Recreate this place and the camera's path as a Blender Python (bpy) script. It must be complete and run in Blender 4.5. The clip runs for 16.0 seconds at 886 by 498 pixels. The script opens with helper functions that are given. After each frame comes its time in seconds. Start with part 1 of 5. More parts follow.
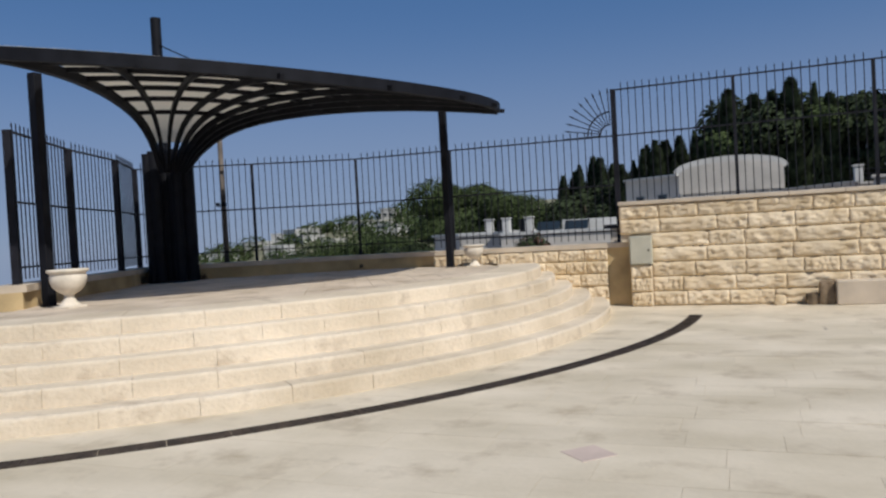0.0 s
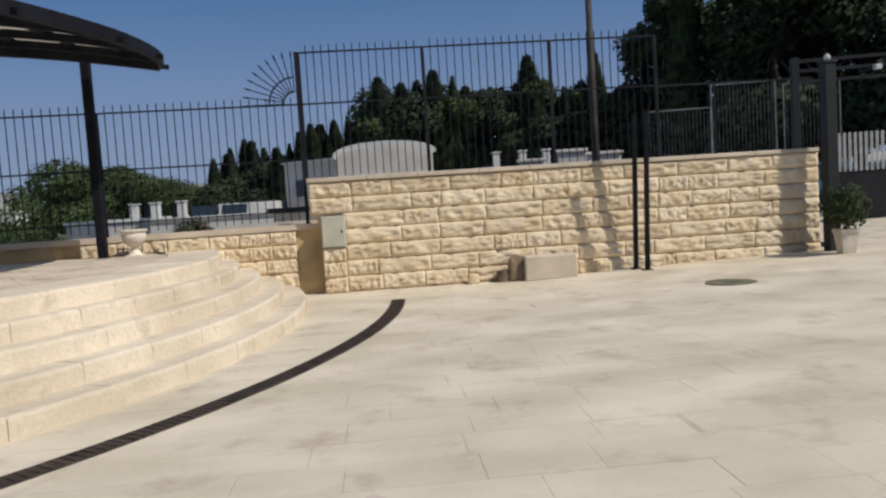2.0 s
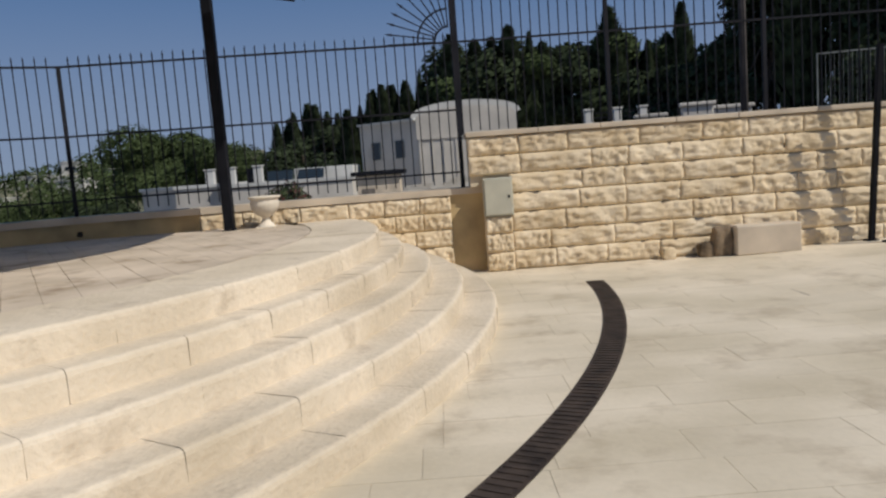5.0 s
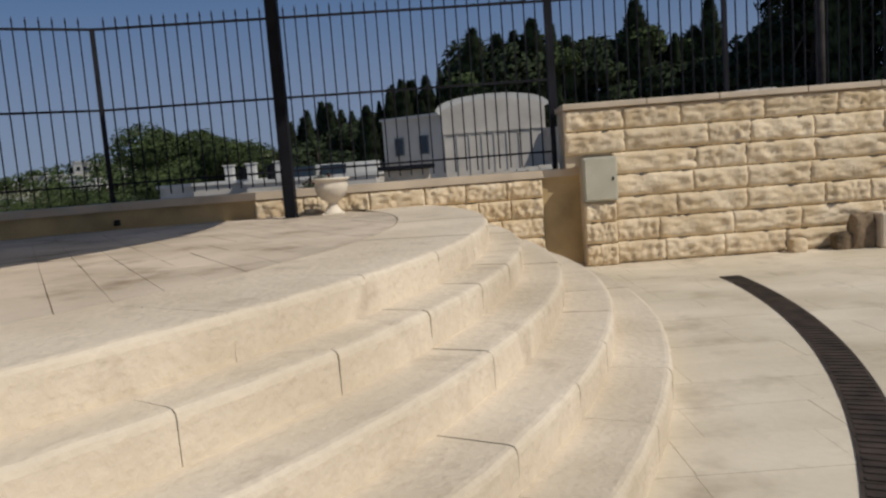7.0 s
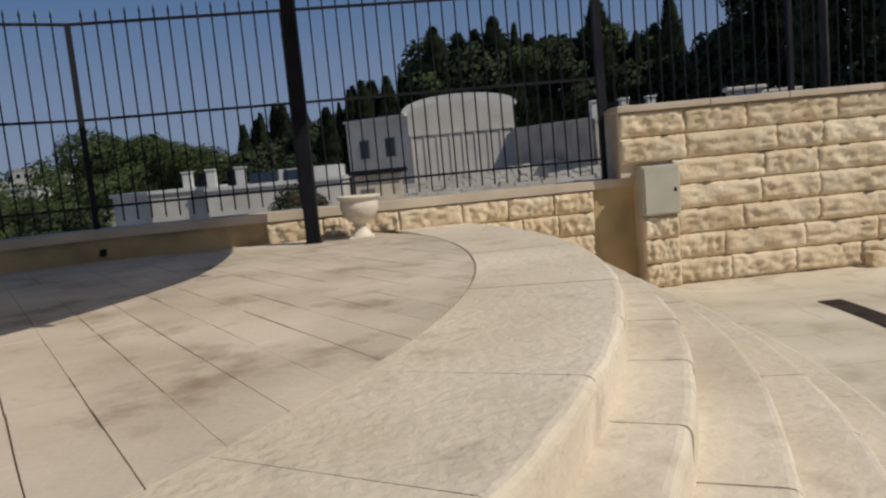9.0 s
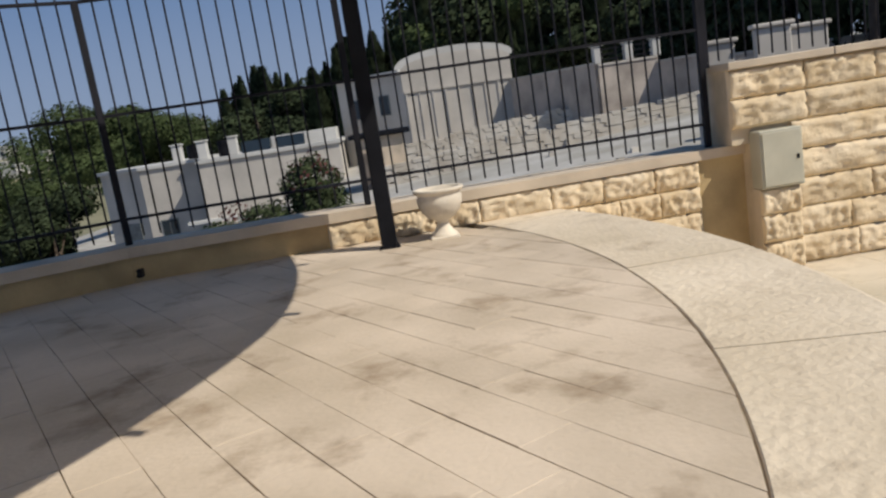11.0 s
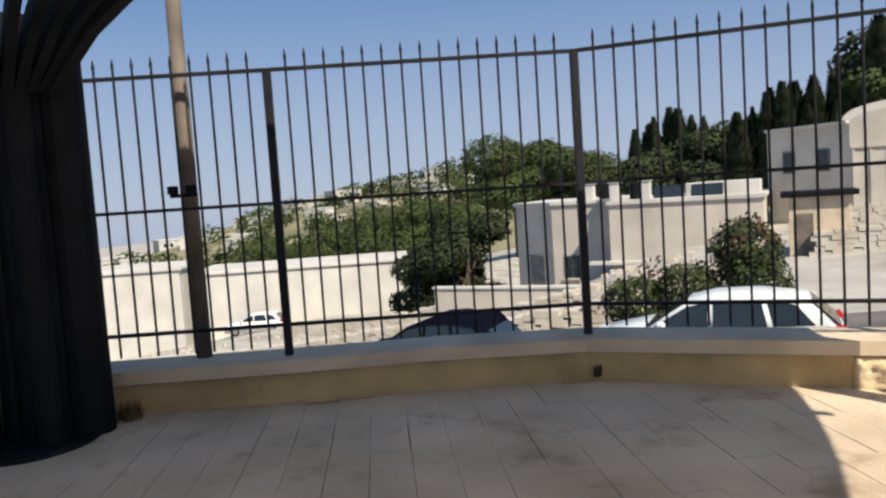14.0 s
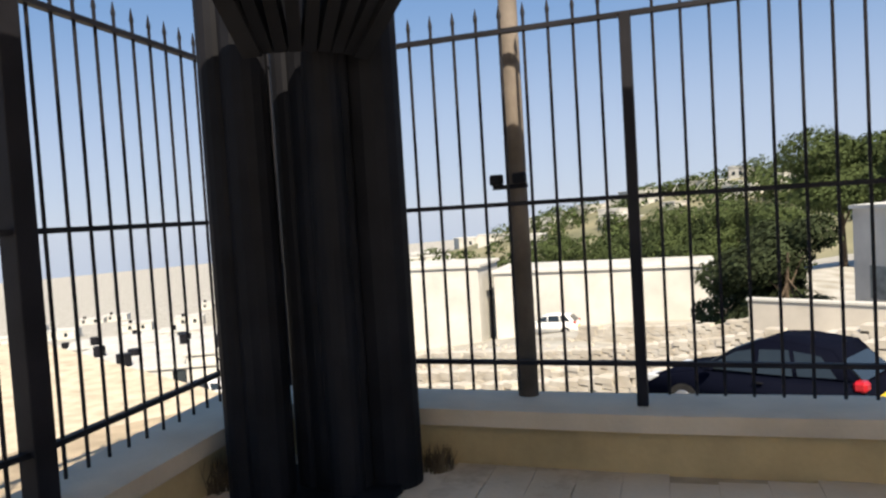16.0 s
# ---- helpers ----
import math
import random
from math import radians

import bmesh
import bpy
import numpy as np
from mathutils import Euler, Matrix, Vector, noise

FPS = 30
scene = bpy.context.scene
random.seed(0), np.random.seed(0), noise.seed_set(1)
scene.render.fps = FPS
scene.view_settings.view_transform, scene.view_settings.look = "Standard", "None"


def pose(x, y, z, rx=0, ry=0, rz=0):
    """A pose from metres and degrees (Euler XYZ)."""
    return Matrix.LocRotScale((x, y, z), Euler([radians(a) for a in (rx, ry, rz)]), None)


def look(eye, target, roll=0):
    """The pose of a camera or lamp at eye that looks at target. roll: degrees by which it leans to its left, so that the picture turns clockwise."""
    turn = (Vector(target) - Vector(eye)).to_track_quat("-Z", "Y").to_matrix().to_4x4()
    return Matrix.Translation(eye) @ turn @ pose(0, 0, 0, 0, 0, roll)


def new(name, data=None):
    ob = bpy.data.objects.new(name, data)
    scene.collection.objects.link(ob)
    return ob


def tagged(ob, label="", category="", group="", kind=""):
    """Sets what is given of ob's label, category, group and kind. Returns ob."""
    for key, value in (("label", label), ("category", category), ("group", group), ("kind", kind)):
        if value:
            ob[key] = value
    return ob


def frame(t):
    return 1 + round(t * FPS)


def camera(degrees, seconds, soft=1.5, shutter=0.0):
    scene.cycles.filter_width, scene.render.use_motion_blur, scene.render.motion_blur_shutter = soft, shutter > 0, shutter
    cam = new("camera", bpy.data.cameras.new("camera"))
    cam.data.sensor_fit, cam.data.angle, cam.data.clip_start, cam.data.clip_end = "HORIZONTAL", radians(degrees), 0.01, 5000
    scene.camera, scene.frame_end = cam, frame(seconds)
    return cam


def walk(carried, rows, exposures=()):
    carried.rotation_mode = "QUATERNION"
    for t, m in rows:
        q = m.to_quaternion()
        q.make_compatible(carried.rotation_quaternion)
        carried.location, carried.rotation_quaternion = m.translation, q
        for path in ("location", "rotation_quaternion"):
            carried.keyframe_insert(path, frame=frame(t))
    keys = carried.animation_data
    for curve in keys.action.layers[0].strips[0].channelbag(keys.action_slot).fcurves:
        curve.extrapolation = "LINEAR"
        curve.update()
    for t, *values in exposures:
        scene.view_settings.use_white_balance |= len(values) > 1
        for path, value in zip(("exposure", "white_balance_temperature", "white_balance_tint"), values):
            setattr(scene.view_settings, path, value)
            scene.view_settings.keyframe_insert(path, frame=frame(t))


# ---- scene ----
cam = camera(61.0, 16.0, 2.4)
PATH = [
    (0, (1.541, -14.104, 1.548), (0.804, -12.245, 1.505), -3.2),
    (0.5, (1.309, -13.739, 1.543), (0.555, -11.887, 1.502), -3.9),
    (1, (1.046, -13.417, 1.564), (0.541, -11.483, 1.498), -4.5),
    (1.5, (0.875, -12.996, 1.509), (0.666, -11.01, 1.406), -4.8),
    (2, (0.659, -12.608, 1.476), (0.814, -10.618, 1.34), -3.7),
    (2.5, (0.462, -12.24, 1.449), (0.837, -10.281, 1.295), -4.0),
    (3, (0.278, -11.837, 1.478), (0.703, -9.889, 1.329), -4.5),
    (3.5, (0.005, -11.42, 1.501), (0.477, -9.484, 1.327), -4.1),
    (4, (-0.228, -10.936, 1.459), (0.147, -8.982, 1.257), -3.1),
    (4.5, (-0.563, -10.634, 1.48), (-0.338, -8.658, 1.263), -2.7),
    (5, (-1.001, -10.323, 1.514), (-0.994, -8.336, 1.293), -4.3),
    (7.5, (-2.174, -8.622, 1.299), (-2.195, -6.634, 1.081), -4.5),
    (8, (-2.383, -8.371, 1.315), (-2.399, -6.384, 1.094), -5.0),
    (8.2, (-2.464, -8.289, 1.337), (-2.42, -6.301, 1.116), -4.9),
    (9.3, (-3.07, -7.52, 1.61), (-2.95, -5.54, 1.38), -5.4),
    (9.9, (-3.4, -7.1, 1.72), (-3.22, -5.12, 1.49), -5.7),
    (10.3, (-3.574, -6.805, 1.781), (-3.376, -4.828, 1.551), -6.0),
    (10.5, (-3.593, -6.739, 1.842), (-3.433, -4.765, 1.563), -7.1),
    (11, (-3.694, -6.551, 1.894), (-3.57, -4.587, 1.537), -8.8),
    (11.5, (-3.803, -6.413, 2.058), (-3.737, -4.456, 1.654), -9.7),
    (12, (-3.845, -6.176, 2.099), (-3.934, -4.219, 1.692), -9.9),
    (12.5, (-3.902, -6.04, 2.251), (-4.165, -4.099, 1.846), -7.8),
    (13, (-4.149, -5.77, 2.235), (-4.504, -3.83, 1.905), -5.7),
    (13.5, (-4.344, -5.557, 2.243), (-4.869, -3.638, 2.039), -4.8),
    (14, (-4.597, -5.272, 2.26), (-5.434, -3.461, 2.113), -3.8),
    (14.5, (-4.923, -5.003, 2.272), (-5.931, -3.276, 2.227), -2.0),
    (15, (-5.177, -4.736, 2.253), (-6.294, -3.079, 2.183), -2.2),
    (15.5, (-5.434, -4.457, 2.251), (-6.717, -2.926, 2.152), -3.3),
    (16, (-5.738, -4.297, 2.245), (-7.192, -2.926, 2.149), -3.5),
]

# exposure of the clip is steady outdoors and opens under the roof
EXPOSURES = [(0, -0.15, 6150, 10), (2.5, -0.15, 6300, 10), (5, -0.28, 6350, 10), (8, -0.5, 6450, 10), (10.4, -0.2, 6450, 10), (11.2, -0.05, 6600, 10), (12.5, -0.03, 6700, 10), (13.1, 0.16, 6750, 10), (14, 0.62, 7250, 10), (16, 0.98, 7650, 10)]
walk(cam, [(t, look(eye, target, roll)) for t, eye, target, roll in PATH], EXPOSURES)

# ---- sky and sun ----
SUN_AZ, SUN_EL = (0.853, -0.522), radians(46)
world = bpy.data.worlds.new("sky")
scene.world = world
world.use_nodes = True
wn = world.node_tree
sky = wn.nodes.new("ShaderNodeTexSky")
sky.sky_type, sky.sun_disc = "NISHITA", False
sky.sun_elevation, sky.sun_rotation = SUN_EL, math.atan2(SUN_AZ[0], SUN_AZ[1])
sky.altitude, sky.air_density, sky.dust_density, sky.ozone_density = 2200, 1.0, 0.55, 4.0
grade = wn.nodes.new("ShaderNodeHueSaturation")
grade.inputs["Saturation"].default_value, grade.inputs["Value"].default_value = 1.1, 1.0
wn.links.new(sky.outputs[0], grade.inputs["Color"])
haze = wn.nodes.new("ShaderNodeMix")
haze.data_type = "RGBA"
haze.inputs[0].default_value, haze.inputs[7].default_value = 0.56, (1.35, 2.85, 5.9, 1)
wn.links.new(grade.outputs[0], haze.inputs[6])
# pale haze that thickens towards the horizon
sky_co, sky_xyz, low_sky = wn.nodes.new("ShaderNodeTexCoord"), wn.nodes.new("ShaderNodeSeparateXYZ"), wn.nodes.new("ShaderNodeMapRange")
wn.links.new(sky_co.outputs["Generated"], sky_xyz.inputs[0])
low_sky.inputs[1].default_value, low_sky.inputs[2].default_value, low_sky.inputs[3].default_value, low_sky.inputs[4].default_value = 0.0, 0.34, 0.74, 0.0
low_sky.interpolation_type = "SMOOTHERSTEP"
wn.links.new(sky_xyz.outputs[2], low_sky.inputs[0])
veil = wn.nodes.new("ShaderNodeMix")
veil.data_type = "RGBA"
veil.inputs[7].default_value = (3.9, 4.7, 6.6, 1)
wn.links.new(low_sky.outputs[0], veil.inputs[0])
wn.links.new(haze.outputs[2], veil.inputs[6])
wn.links.new(veil.outputs[2], wn.nodes["Background"].inputs[0])
wn.nodes["Background"].inputs[1].default_value = 0.070
sun = new("sun", bpy.data.lights.new("sun", "SUN"))
sun.data.energy, sun.data.angle, sun.data.color = 4.2, radians(0.5), (1.0, 0.94, 0.84)
sun.matrix_world = look((SUN_AZ[0] * 60, SUN_AZ[1] * 60, 60 * math.tan(SUN_EL)), (0, 0, 0))


# ---- materials ----
def mat(name, color, rough=0.8, var=0.18, scale=3.0, fine=40.0, bump=0.3, metal=0.0, tint=None, rand=0.0, spec=0.3, stretch=None, stain=0.0, stain_scale=0.8):
    """A rough surface with variation at two scales, relief, and a little change from piece to piece."""
    m = bpy.data.materials.new(name)
    m.use_nodes = True
    t = m.node_tree
    n, ln = t.nodes, t.links
    b = n["Principled BSDF"]
    b.inputs["Roughness"].default_value, b.inputs["Metallic"].default_value = rough, metal
    b.inputs["Specular IOR Level"].default_value = spec
    co = n.new("ShaderNodeTexCoord")
    geo = n.new("ShaderNodeNewGeometry")
    n1, n2 = n.new("ShaderNodeTexNoise"), n.new("ShaderNodeTexNoise")
    for q, s, d in ((n1, scale, 4), (n2, fine, 3)):
        q.inputs["Scale"].default_value, q.inputs["Detail"].default_value = s, d
        if stretch and q is n1:
            mp = n.new("ShaderNodeMapping")
            mp.inputs["Scale"].default_value = stretch
            ln.new(geo.outputs["Position"], mp.inputs["Vector"])
            ln.new(mp.outputs[0], q.inputs["Vector"])
        else:
            ln.new(geo.outputs["Position"], q.inputs["Vector"])
    ramp = n.new("ShaderNodeMix")
    ramp.data_type = "RGBA"
    t2 = tint or tuple(c * (1 - 2 * var) for c in color)
    ramp.inputs[6].default_value, ramp.inputs[7].default_value = (*t2, 1), (*(min(1, c * (1 + var * 0.6)) for c in color), 1)
    mr = n.new("ShaderNodeMapRange")
    mr.inputs[1].default_value, mr.inputs[2].default_value = 0.3, 0.66
    ln.new(n1.outputs["Fac"], mr.inputs[0])
    ln.new(mr.outputs[0], ramp.inputs[0])
    hsv = n.new("ShaderNodeHueSaturation")
    ln.new(ramp.outputs[2], hsv.inputs["Color"])
    if stain:
        n3, m3, x3 = n.new("ShaderNodeTexNoise"), n.new("ShaderNodeMapRange"), n.new("ShaderNodeMix")
        n3.inputs["Scale"].default_value, n3.inputs["Detail"].default_value, n3.inputs["Roughness"].default_value = stain_scale, 6, 0.62
        ln.new(geo.outputs["Position"], n3.inputs["Vector"])
        m3.inputs[1].default_value, m3.inputs[2].default_value, m3.inputs[4].default_value = 0.54, 0.74, stain
        ln.new(n3.outputs["Fac"], m3.inputs[0])
        x3.data_type = "RGBA"
        x3.inputs[7].default_value = (color[0] * 0.46, color[1] * 0.40, color[2] * 0.33, 1)
        ln.new(m3.outputs[0], x3.inputs[0])
        ln.new(ramp.outputs[2], x3.inputs[6])
        ln.new(x3.outputs[2], hsv.inputs["Color"])
    info = n.new("ShaderNodeObjectInfo")
    mv = n.new("ShaderNodeMath")
    mv.operation = "MULTIPLY_ADD"
    mv.inputs[1].default_value, mv.inputs[2].default_value = rand, 1 - rand / 2 - var * 0.35
    ln.new(info.outputs["Random"], mv.inputs[0])
    ma = n.new("ShaderNodeMath")
    ma.operation = "MULTIPLY_ADD"
    ma.inputs[1].default_value = var * 0.7
    ln.new(n2.outputs["Fac"], ma.inputs[0])
    ln.new(mv.outputs[0], ma.inputs[2])
    ln.new(ma.outputs[0], hsv.inputs["Value"])
    ln.new(hsv.outputs[0], b.inputs["Base Color"])
    if bump:
        bp = n.new("ShaderNodeBump")
        bp.inputs["Strength"].default_value, bp.inputs["Distance"].default_value = bump, 0.01
        ln.new(n2.outputs["Fac"], bp.inputs["Height"])
        ln.new(bp.outputs[0], b.inputs["Normal"])
    return m


M_PAVE = mat("plaza_limestone", (0.66, 0.57, 0.435), 0.75, 0.15, 0.9, 22, 0.3, tint=(0.53, 0.45, 0.32), rand=0.06, stretch=(0.8, 1.25, 1.0), stain=0.6, stain_scale=1.7)
M_GROUT = mat("sandy_grout", (0.60, 0.51, 0.385), 0.95, 0.15, 3, 60, 0.2)
M_STEP = mat("step_limestone", (0.67, 0.575, 0.445), 0.85, 0.24, 1.1, 24, 1.0, tint=(0.56, 0.465, 0.335), rand=0.06, stain=0.65, stain_scale=2.2)
M_SLAB = mat("terrace_limestone", (0.60, 0.50, 0.39), 0.8, 0.16, 1.3, 40, 0.3, tint=(0.47, 0.385, 0.285), rand=0.08, stain=1.0, stain_scale=2.1)
M_ROCK = mat("rock_faced_limestone", (0.70, 0.58, 0.41), 0.9, 0.2, 2.5, 20, 1.0, tint=(0.60, 0.46, 0.28), rand=0.12)
M_CAP = mat("sawn_limestone", (0.60, 0.50, 0.38), 0.8, 0.12, 2.0, 50, 0.25, rand=0.06)
M_MORTAR = mat("mortar", (0.62, 0.52, 0.38), 0.95, 0.15, 3, 60, 0.3)
M_JOINT = mat("dark_joint", (0.40, 0.325, 0.235), 0.95, 0.2, 3, 60, 0.2)
M_RENDERED = mat("ochre_render", (0.58, 0.43, 0.225), 0.9, 0.2, 1.5, 40, 0.2)
M_STEEL = mat("black_steel", (0.011, 0.0115, 0.015), 0.6, 0.2, 4, 60, 0.1, metal=0.0, spec=0.12)
M_FENCE = mat("fence_paint", (0.016, 0.016, 0.021), 0.6, 0.2, 3, 50, 0.1, spec=0.15)
M_DRAIN = mat("drain_iron", (0.058, 0.041, 0.030), 0.7, 0.3, 6, 60, 0.3)
M_URN = mat("cast_stone", (0.72, 0.64, 0.52), 0.85, 0.12, 5, 60, 0.3)
M_BOX = mat("grey_green_enamel", (0.50, 0.475, 0.375), 0.5, 0.08, 3, 40, 0.05)
M_EARTH = mat("dry_earth", (0.41, 0.395, 0.365), 0.95, 0.25, 0.5, 6, 0.5, tint=(0.30, 0.28, 0.235))
M_ROAD = mat("asphalt", (0.16, 0.15, 0.15), 0.9, 0.2, 0.8, 30, 0.3)
M_HOUSE = mat("pale_house_stone", (0.53, 0.49, 0.435), 0.9, 0.1, 0.6, 8, 0.2)
M_WHITE = mat("white_house_stone", (0.55, 0.54, 0.51), 0.9, 0.08, 0.5, 6, 0.2)
M_LEAF = mat("pine_leaf", (0.058, 0.078, 0.030), 0.9, 0.4, 0.5, 12, 0, tint=(0.028, 0.040, 0.017), rand=0.2, spec=0.1)
M_CYPRESS = mat("cypress_leaf", (0.044, 0.058, 0.030), 0.95, 0.4, 1.5, 20, 0, rand=0.2, spec=0.05)
M_BUSH = mat("shrub_leaf", (0.055, 0.075, 0.028), 0.85, 0.4, 8, 60, 0, rand=0.2)
M_BARK = mat("bark", (0.10, 0.075, 0.055), 0.95, 0.3, 6, 40, 0.6)
M_WOODPOLE = mat("weathered_pole", (0.165, 0.14, 0.12), 0.85, 0.25, 3, 40, 0.4)


# ---- mesh helpers ----
def link(name, bm, material, parent=None, label="", smooth=False):
    me = bpy.data.meshes.new(name)
    bm.to_mesh(me)
    bm.free()
    me.materials.append(material)
    if smooth:
        for p in me.polygons:
            p.use_smooth = True
    ob = new(name, me)
    if parent:
        ob.parent = parent
    if label:
        tagged(ob, label)
    return ob


def part(name, bm, material, parent, label="", smooth=False):
    return link(name, bm, material, parent, label, smooth)


def share(name, me, parent, m=None):
    ob = new(name, me)
    ob.parent = parent
    if m is not None:
        ob.matrix_local = m
    return ob


def thing(name, m, label, category, group="", kind=""):
    ob = new(name)
    ob.empty_display_size = 0.2
    ob.matrix_world = m
    return tagged(ob, label, category, group, kind)


def box(bm, x0, y0, z0, x1, y1, z1, bevel=0.0, m=None):
    vs = [bm.verts.new(p) for p in ((x0, y0, z0), (x1, y0, z0), (x1, y1, z0), (x0, y1, z0), (x0, y0, z1), (x1, y0, z1), (x1, y1, z1), (x0, y1, z1))]
    fs = [bm.faces.new([vs[i] for i in f]) for f in ((3, 2, 1, 0), (4, 5, 6, 7), (0, 1, 5, 4), (1, 2, 6, 5), (2, 3, 7, 6), (3, 0, 4, 7))]
    if m is not None:
        bmesh.ops.transform(bm, matrix=m, verts=vs)
    if bevel:
        es = {e for f in fs for e in f.edges}
        bmesh.ops.bevel(bm, geom=list(es), offset=bevel, segments=1, affect="EDGES")
    return bm


def boxed(*a, **k):
    return box(bmesh.new(), *a, **k)


def tube(bm, a, b, r0, r1=None, n=8, cap=True):
    """A tapered round bar from a to b."""
    a, b = Vector(a), Vector(b)
    r1 = r0 if r1 is None else r1
    q = (b - a).to_track_quat("Z", "Y")
    rings = []
    for c, r in ((a, r0), (b, r1)):
        rings.append([bm.verts.new(c + q @ Vector((r * math.cos(2 * math.pi * (i + 0.5) / n), r * math.sin(2 * math.pi * (i + 0.5) / n), 0))) for i in range(n)])
    for i in range(n):
        bm.faces.new((rings[0][i], rings[0][(i + 1) % n], rings[1][(i + 1) % n], rings[1][i]))
    if cap:
        bm.faces.new(rings[0][::-1]), bm.faces.new(rings[1])
    return bm


def sweep(bm, pts, w, h, up=Vector((0, 0, 1))):
    """A rectangular bar along a line of points."""
    pts = [Vector(p) for p in pts]
    prev = None
    for i, p in enumerate(pts):
        d = (pts[min(i + 1, len(pts) - 1)] - pts[max(i - 1, 0)]).normalized()
        s = d.cross(up).normalized()
        u = s.cross(d).normalized()
        ring = [bm.verts.new(p + s * sx * w / 2 + u * sy * h / 2) for sx, sy in ((-1, -1), (1, -1), (1, 1), (-1, 1))]
        if prev:
            for k in range(4):
                bm.faces.new((prev[k], prev[(k + 1) % 4], ring[(k + 1) % 4], ring[k]))
        else:
            bm.faces.new(ring[::-1])
        prev = ring
    bm.faces.new(prev)
    return bm


def lathe(bm, profile, n=24):
    """A turned body from (radius, height) pairs."""
    rings = [[bm.verts.new((r * math.cos(2 * math.pi * i / n), r * math.sin(2 * math.pi * i / n), z)) for i in range(n)] for r, z in profile]
    for a, b in zip(rings, rings[1:]):
        for i in range(n):
            bm.faces.new((a[i], a[(i + 1) % n], b[(i + 1) % n], b[i]))
    bm.faces.new(rings[0][::-1]), bm.faces.new(rings[-1])
    return bm


def arc_block(bm, r0, r1, a0, a1, z0, z1, n=4, bevel=0.0):
    """A block between two radii and two angles (radians) about the origin, its upper edges eased."""
    b = bevel
    loops = []
    for i in range(n + 1):
        a = a0 + (a1 - a0) * i / n
        c, s = math.cos(a), math.sin(a)
        prof = ((r0, z0), (r1, z0), (r1, z1 - 1.8 * b), (r1 - 0.22 * b, z1 - 0.85 * b), (r1 - 0.85 * b, z1 - 0.22 * b), (r1 - 1.8 * b, z1), (r0 + b * 0.3, z1), (r0, z1 - b * 0.3)) if b else ((r0, z0), (r1, z0), (r1, z1), (r0, z1))
        loops.append([bm.verts.new((r * c, r * s, z)) for r, z in prof])
    k = len(loops[0])
    for p, q in zip(loops, loops[1:]):
        for j in range(k):
            bm.faces.new((p[j], p[(j + 1) % k], q[(j + 1) % k], q[j]))
    bm.faces.new(loops[0]), bm.faces.new(loops[-1][::-1])
    bmesh.ops.recalc_face_normals(bm, faces=bm.faces)
    return bm


# ---- plan ----
CX, CY = -8.9, -2.5            # centre of the terrace and its steps
TZ, RISE = 0.87, 0.174         # terrace height, one riser
RADII = (7.25, 7.50, 7.79, 8.11, 8.43)
A_LEFT, A_RIGHT = radians(-112), radians(21)
LOWCAP = 1.18                  # top of the low wall
WALLTOP = 1.93                 # top of the high wall
BACK = [(-0.22, 0.42), (-2.2, 0.30), (-3.87, 0.18), (-5.94, 0.04), (-6.95, -0.38), (-7.88, -0.91), (-9.0, -1.48), (-10.0, -1.98)]
LEFT = [(-10.0, -1.98), (-9.01, -3.48), (-8.32, -5.14), (-7.31, -6.99), (-7.08, -7.30)]


GX = (-2000, -200, -90, -54, -20, -10, -4, 0, 8, 14, 40, 2000)
GZ = (-120, -27, -13, -9, -3.9, -1.68, -1.2, -0.85, -0.25, 0.25, 1.4, 4.0)


def outer_ground(x, y):
    """Height of the land: the street falls to the west; the plaza is cut into it."""
    h = float(np.interp(x, GX, GZ))
    h += 0.035 * min(60, max(0, y - 12)) * float(np.interp(x, (-30, -8), (0, 1)))
    h -= 0.05 * min(50, max(0, y - 14)) * float(np.interp(x, (-36, -26, -16, -8), (0, 1, 1, 0)))
    if y < 0.6:
        h = min(h, -0.5 if y < -0.2 else h)
    return h


def plaza_z(x, y):
    """The plaza rises a little towards the gate."""
    return 0.018 * max(0, x - 2.5) ** 1.15 + 0.02 * max(0, y)


# ---- ground ----
def build_ground():
    bm = bmesh.new()
    xs = sorted({*range(-60, 61, 3), *range(-400, 401, 40), -2400, -1600, -1000, -650, 650, 1000, 1600, 2400})
    ys = sorted({*range(-30, 91, 3), *range(-400, 401, 40), -2400, -1600, -1000, -650, 650, 1000, 1600, 2400})
    grid = [[bm.verts.new((x, y, outer_ground(x, y) + (0.25 * noise.noise((x * 0.13, y * 0.13, 3)) if abs(y) < 400 and y > 16 else 0))) for y in ys] for x in xs]
    for i in range(len(xs) - 1):
        for j in range(len(ys) - 1):
            bm.faces.new((grid[i][j], grid[i + 1][j], grid[i + 1][j + 1], grid[i][j + 1]))
    tagged(link("ground", bm, M_EARTH, smooth=True), "dry pale earth falling away below the terrace", "ground", kind="structure")
    bm = bmesh.new()
    last = None
    for x in range(-80, 62, 3):
        yc = 9.5 + (0.06 * (x - 2) if x > 2 else 0.02 * x)
        row = [bm.verts.new((x, yc + o, outer_ground(x, yc + o) + 0.12)) for o in (-4, 0, 4)]
        if last:
            for k in range(2):
                bm.faces.new((last[k], row[k], row[k + 1], last[k + 1]))
        last = row
    tagged(link("road", bm, M_ROAD, smooth=True), "worn grey asphalt street beside the terrace", "road", kind="structure")


build_ground()


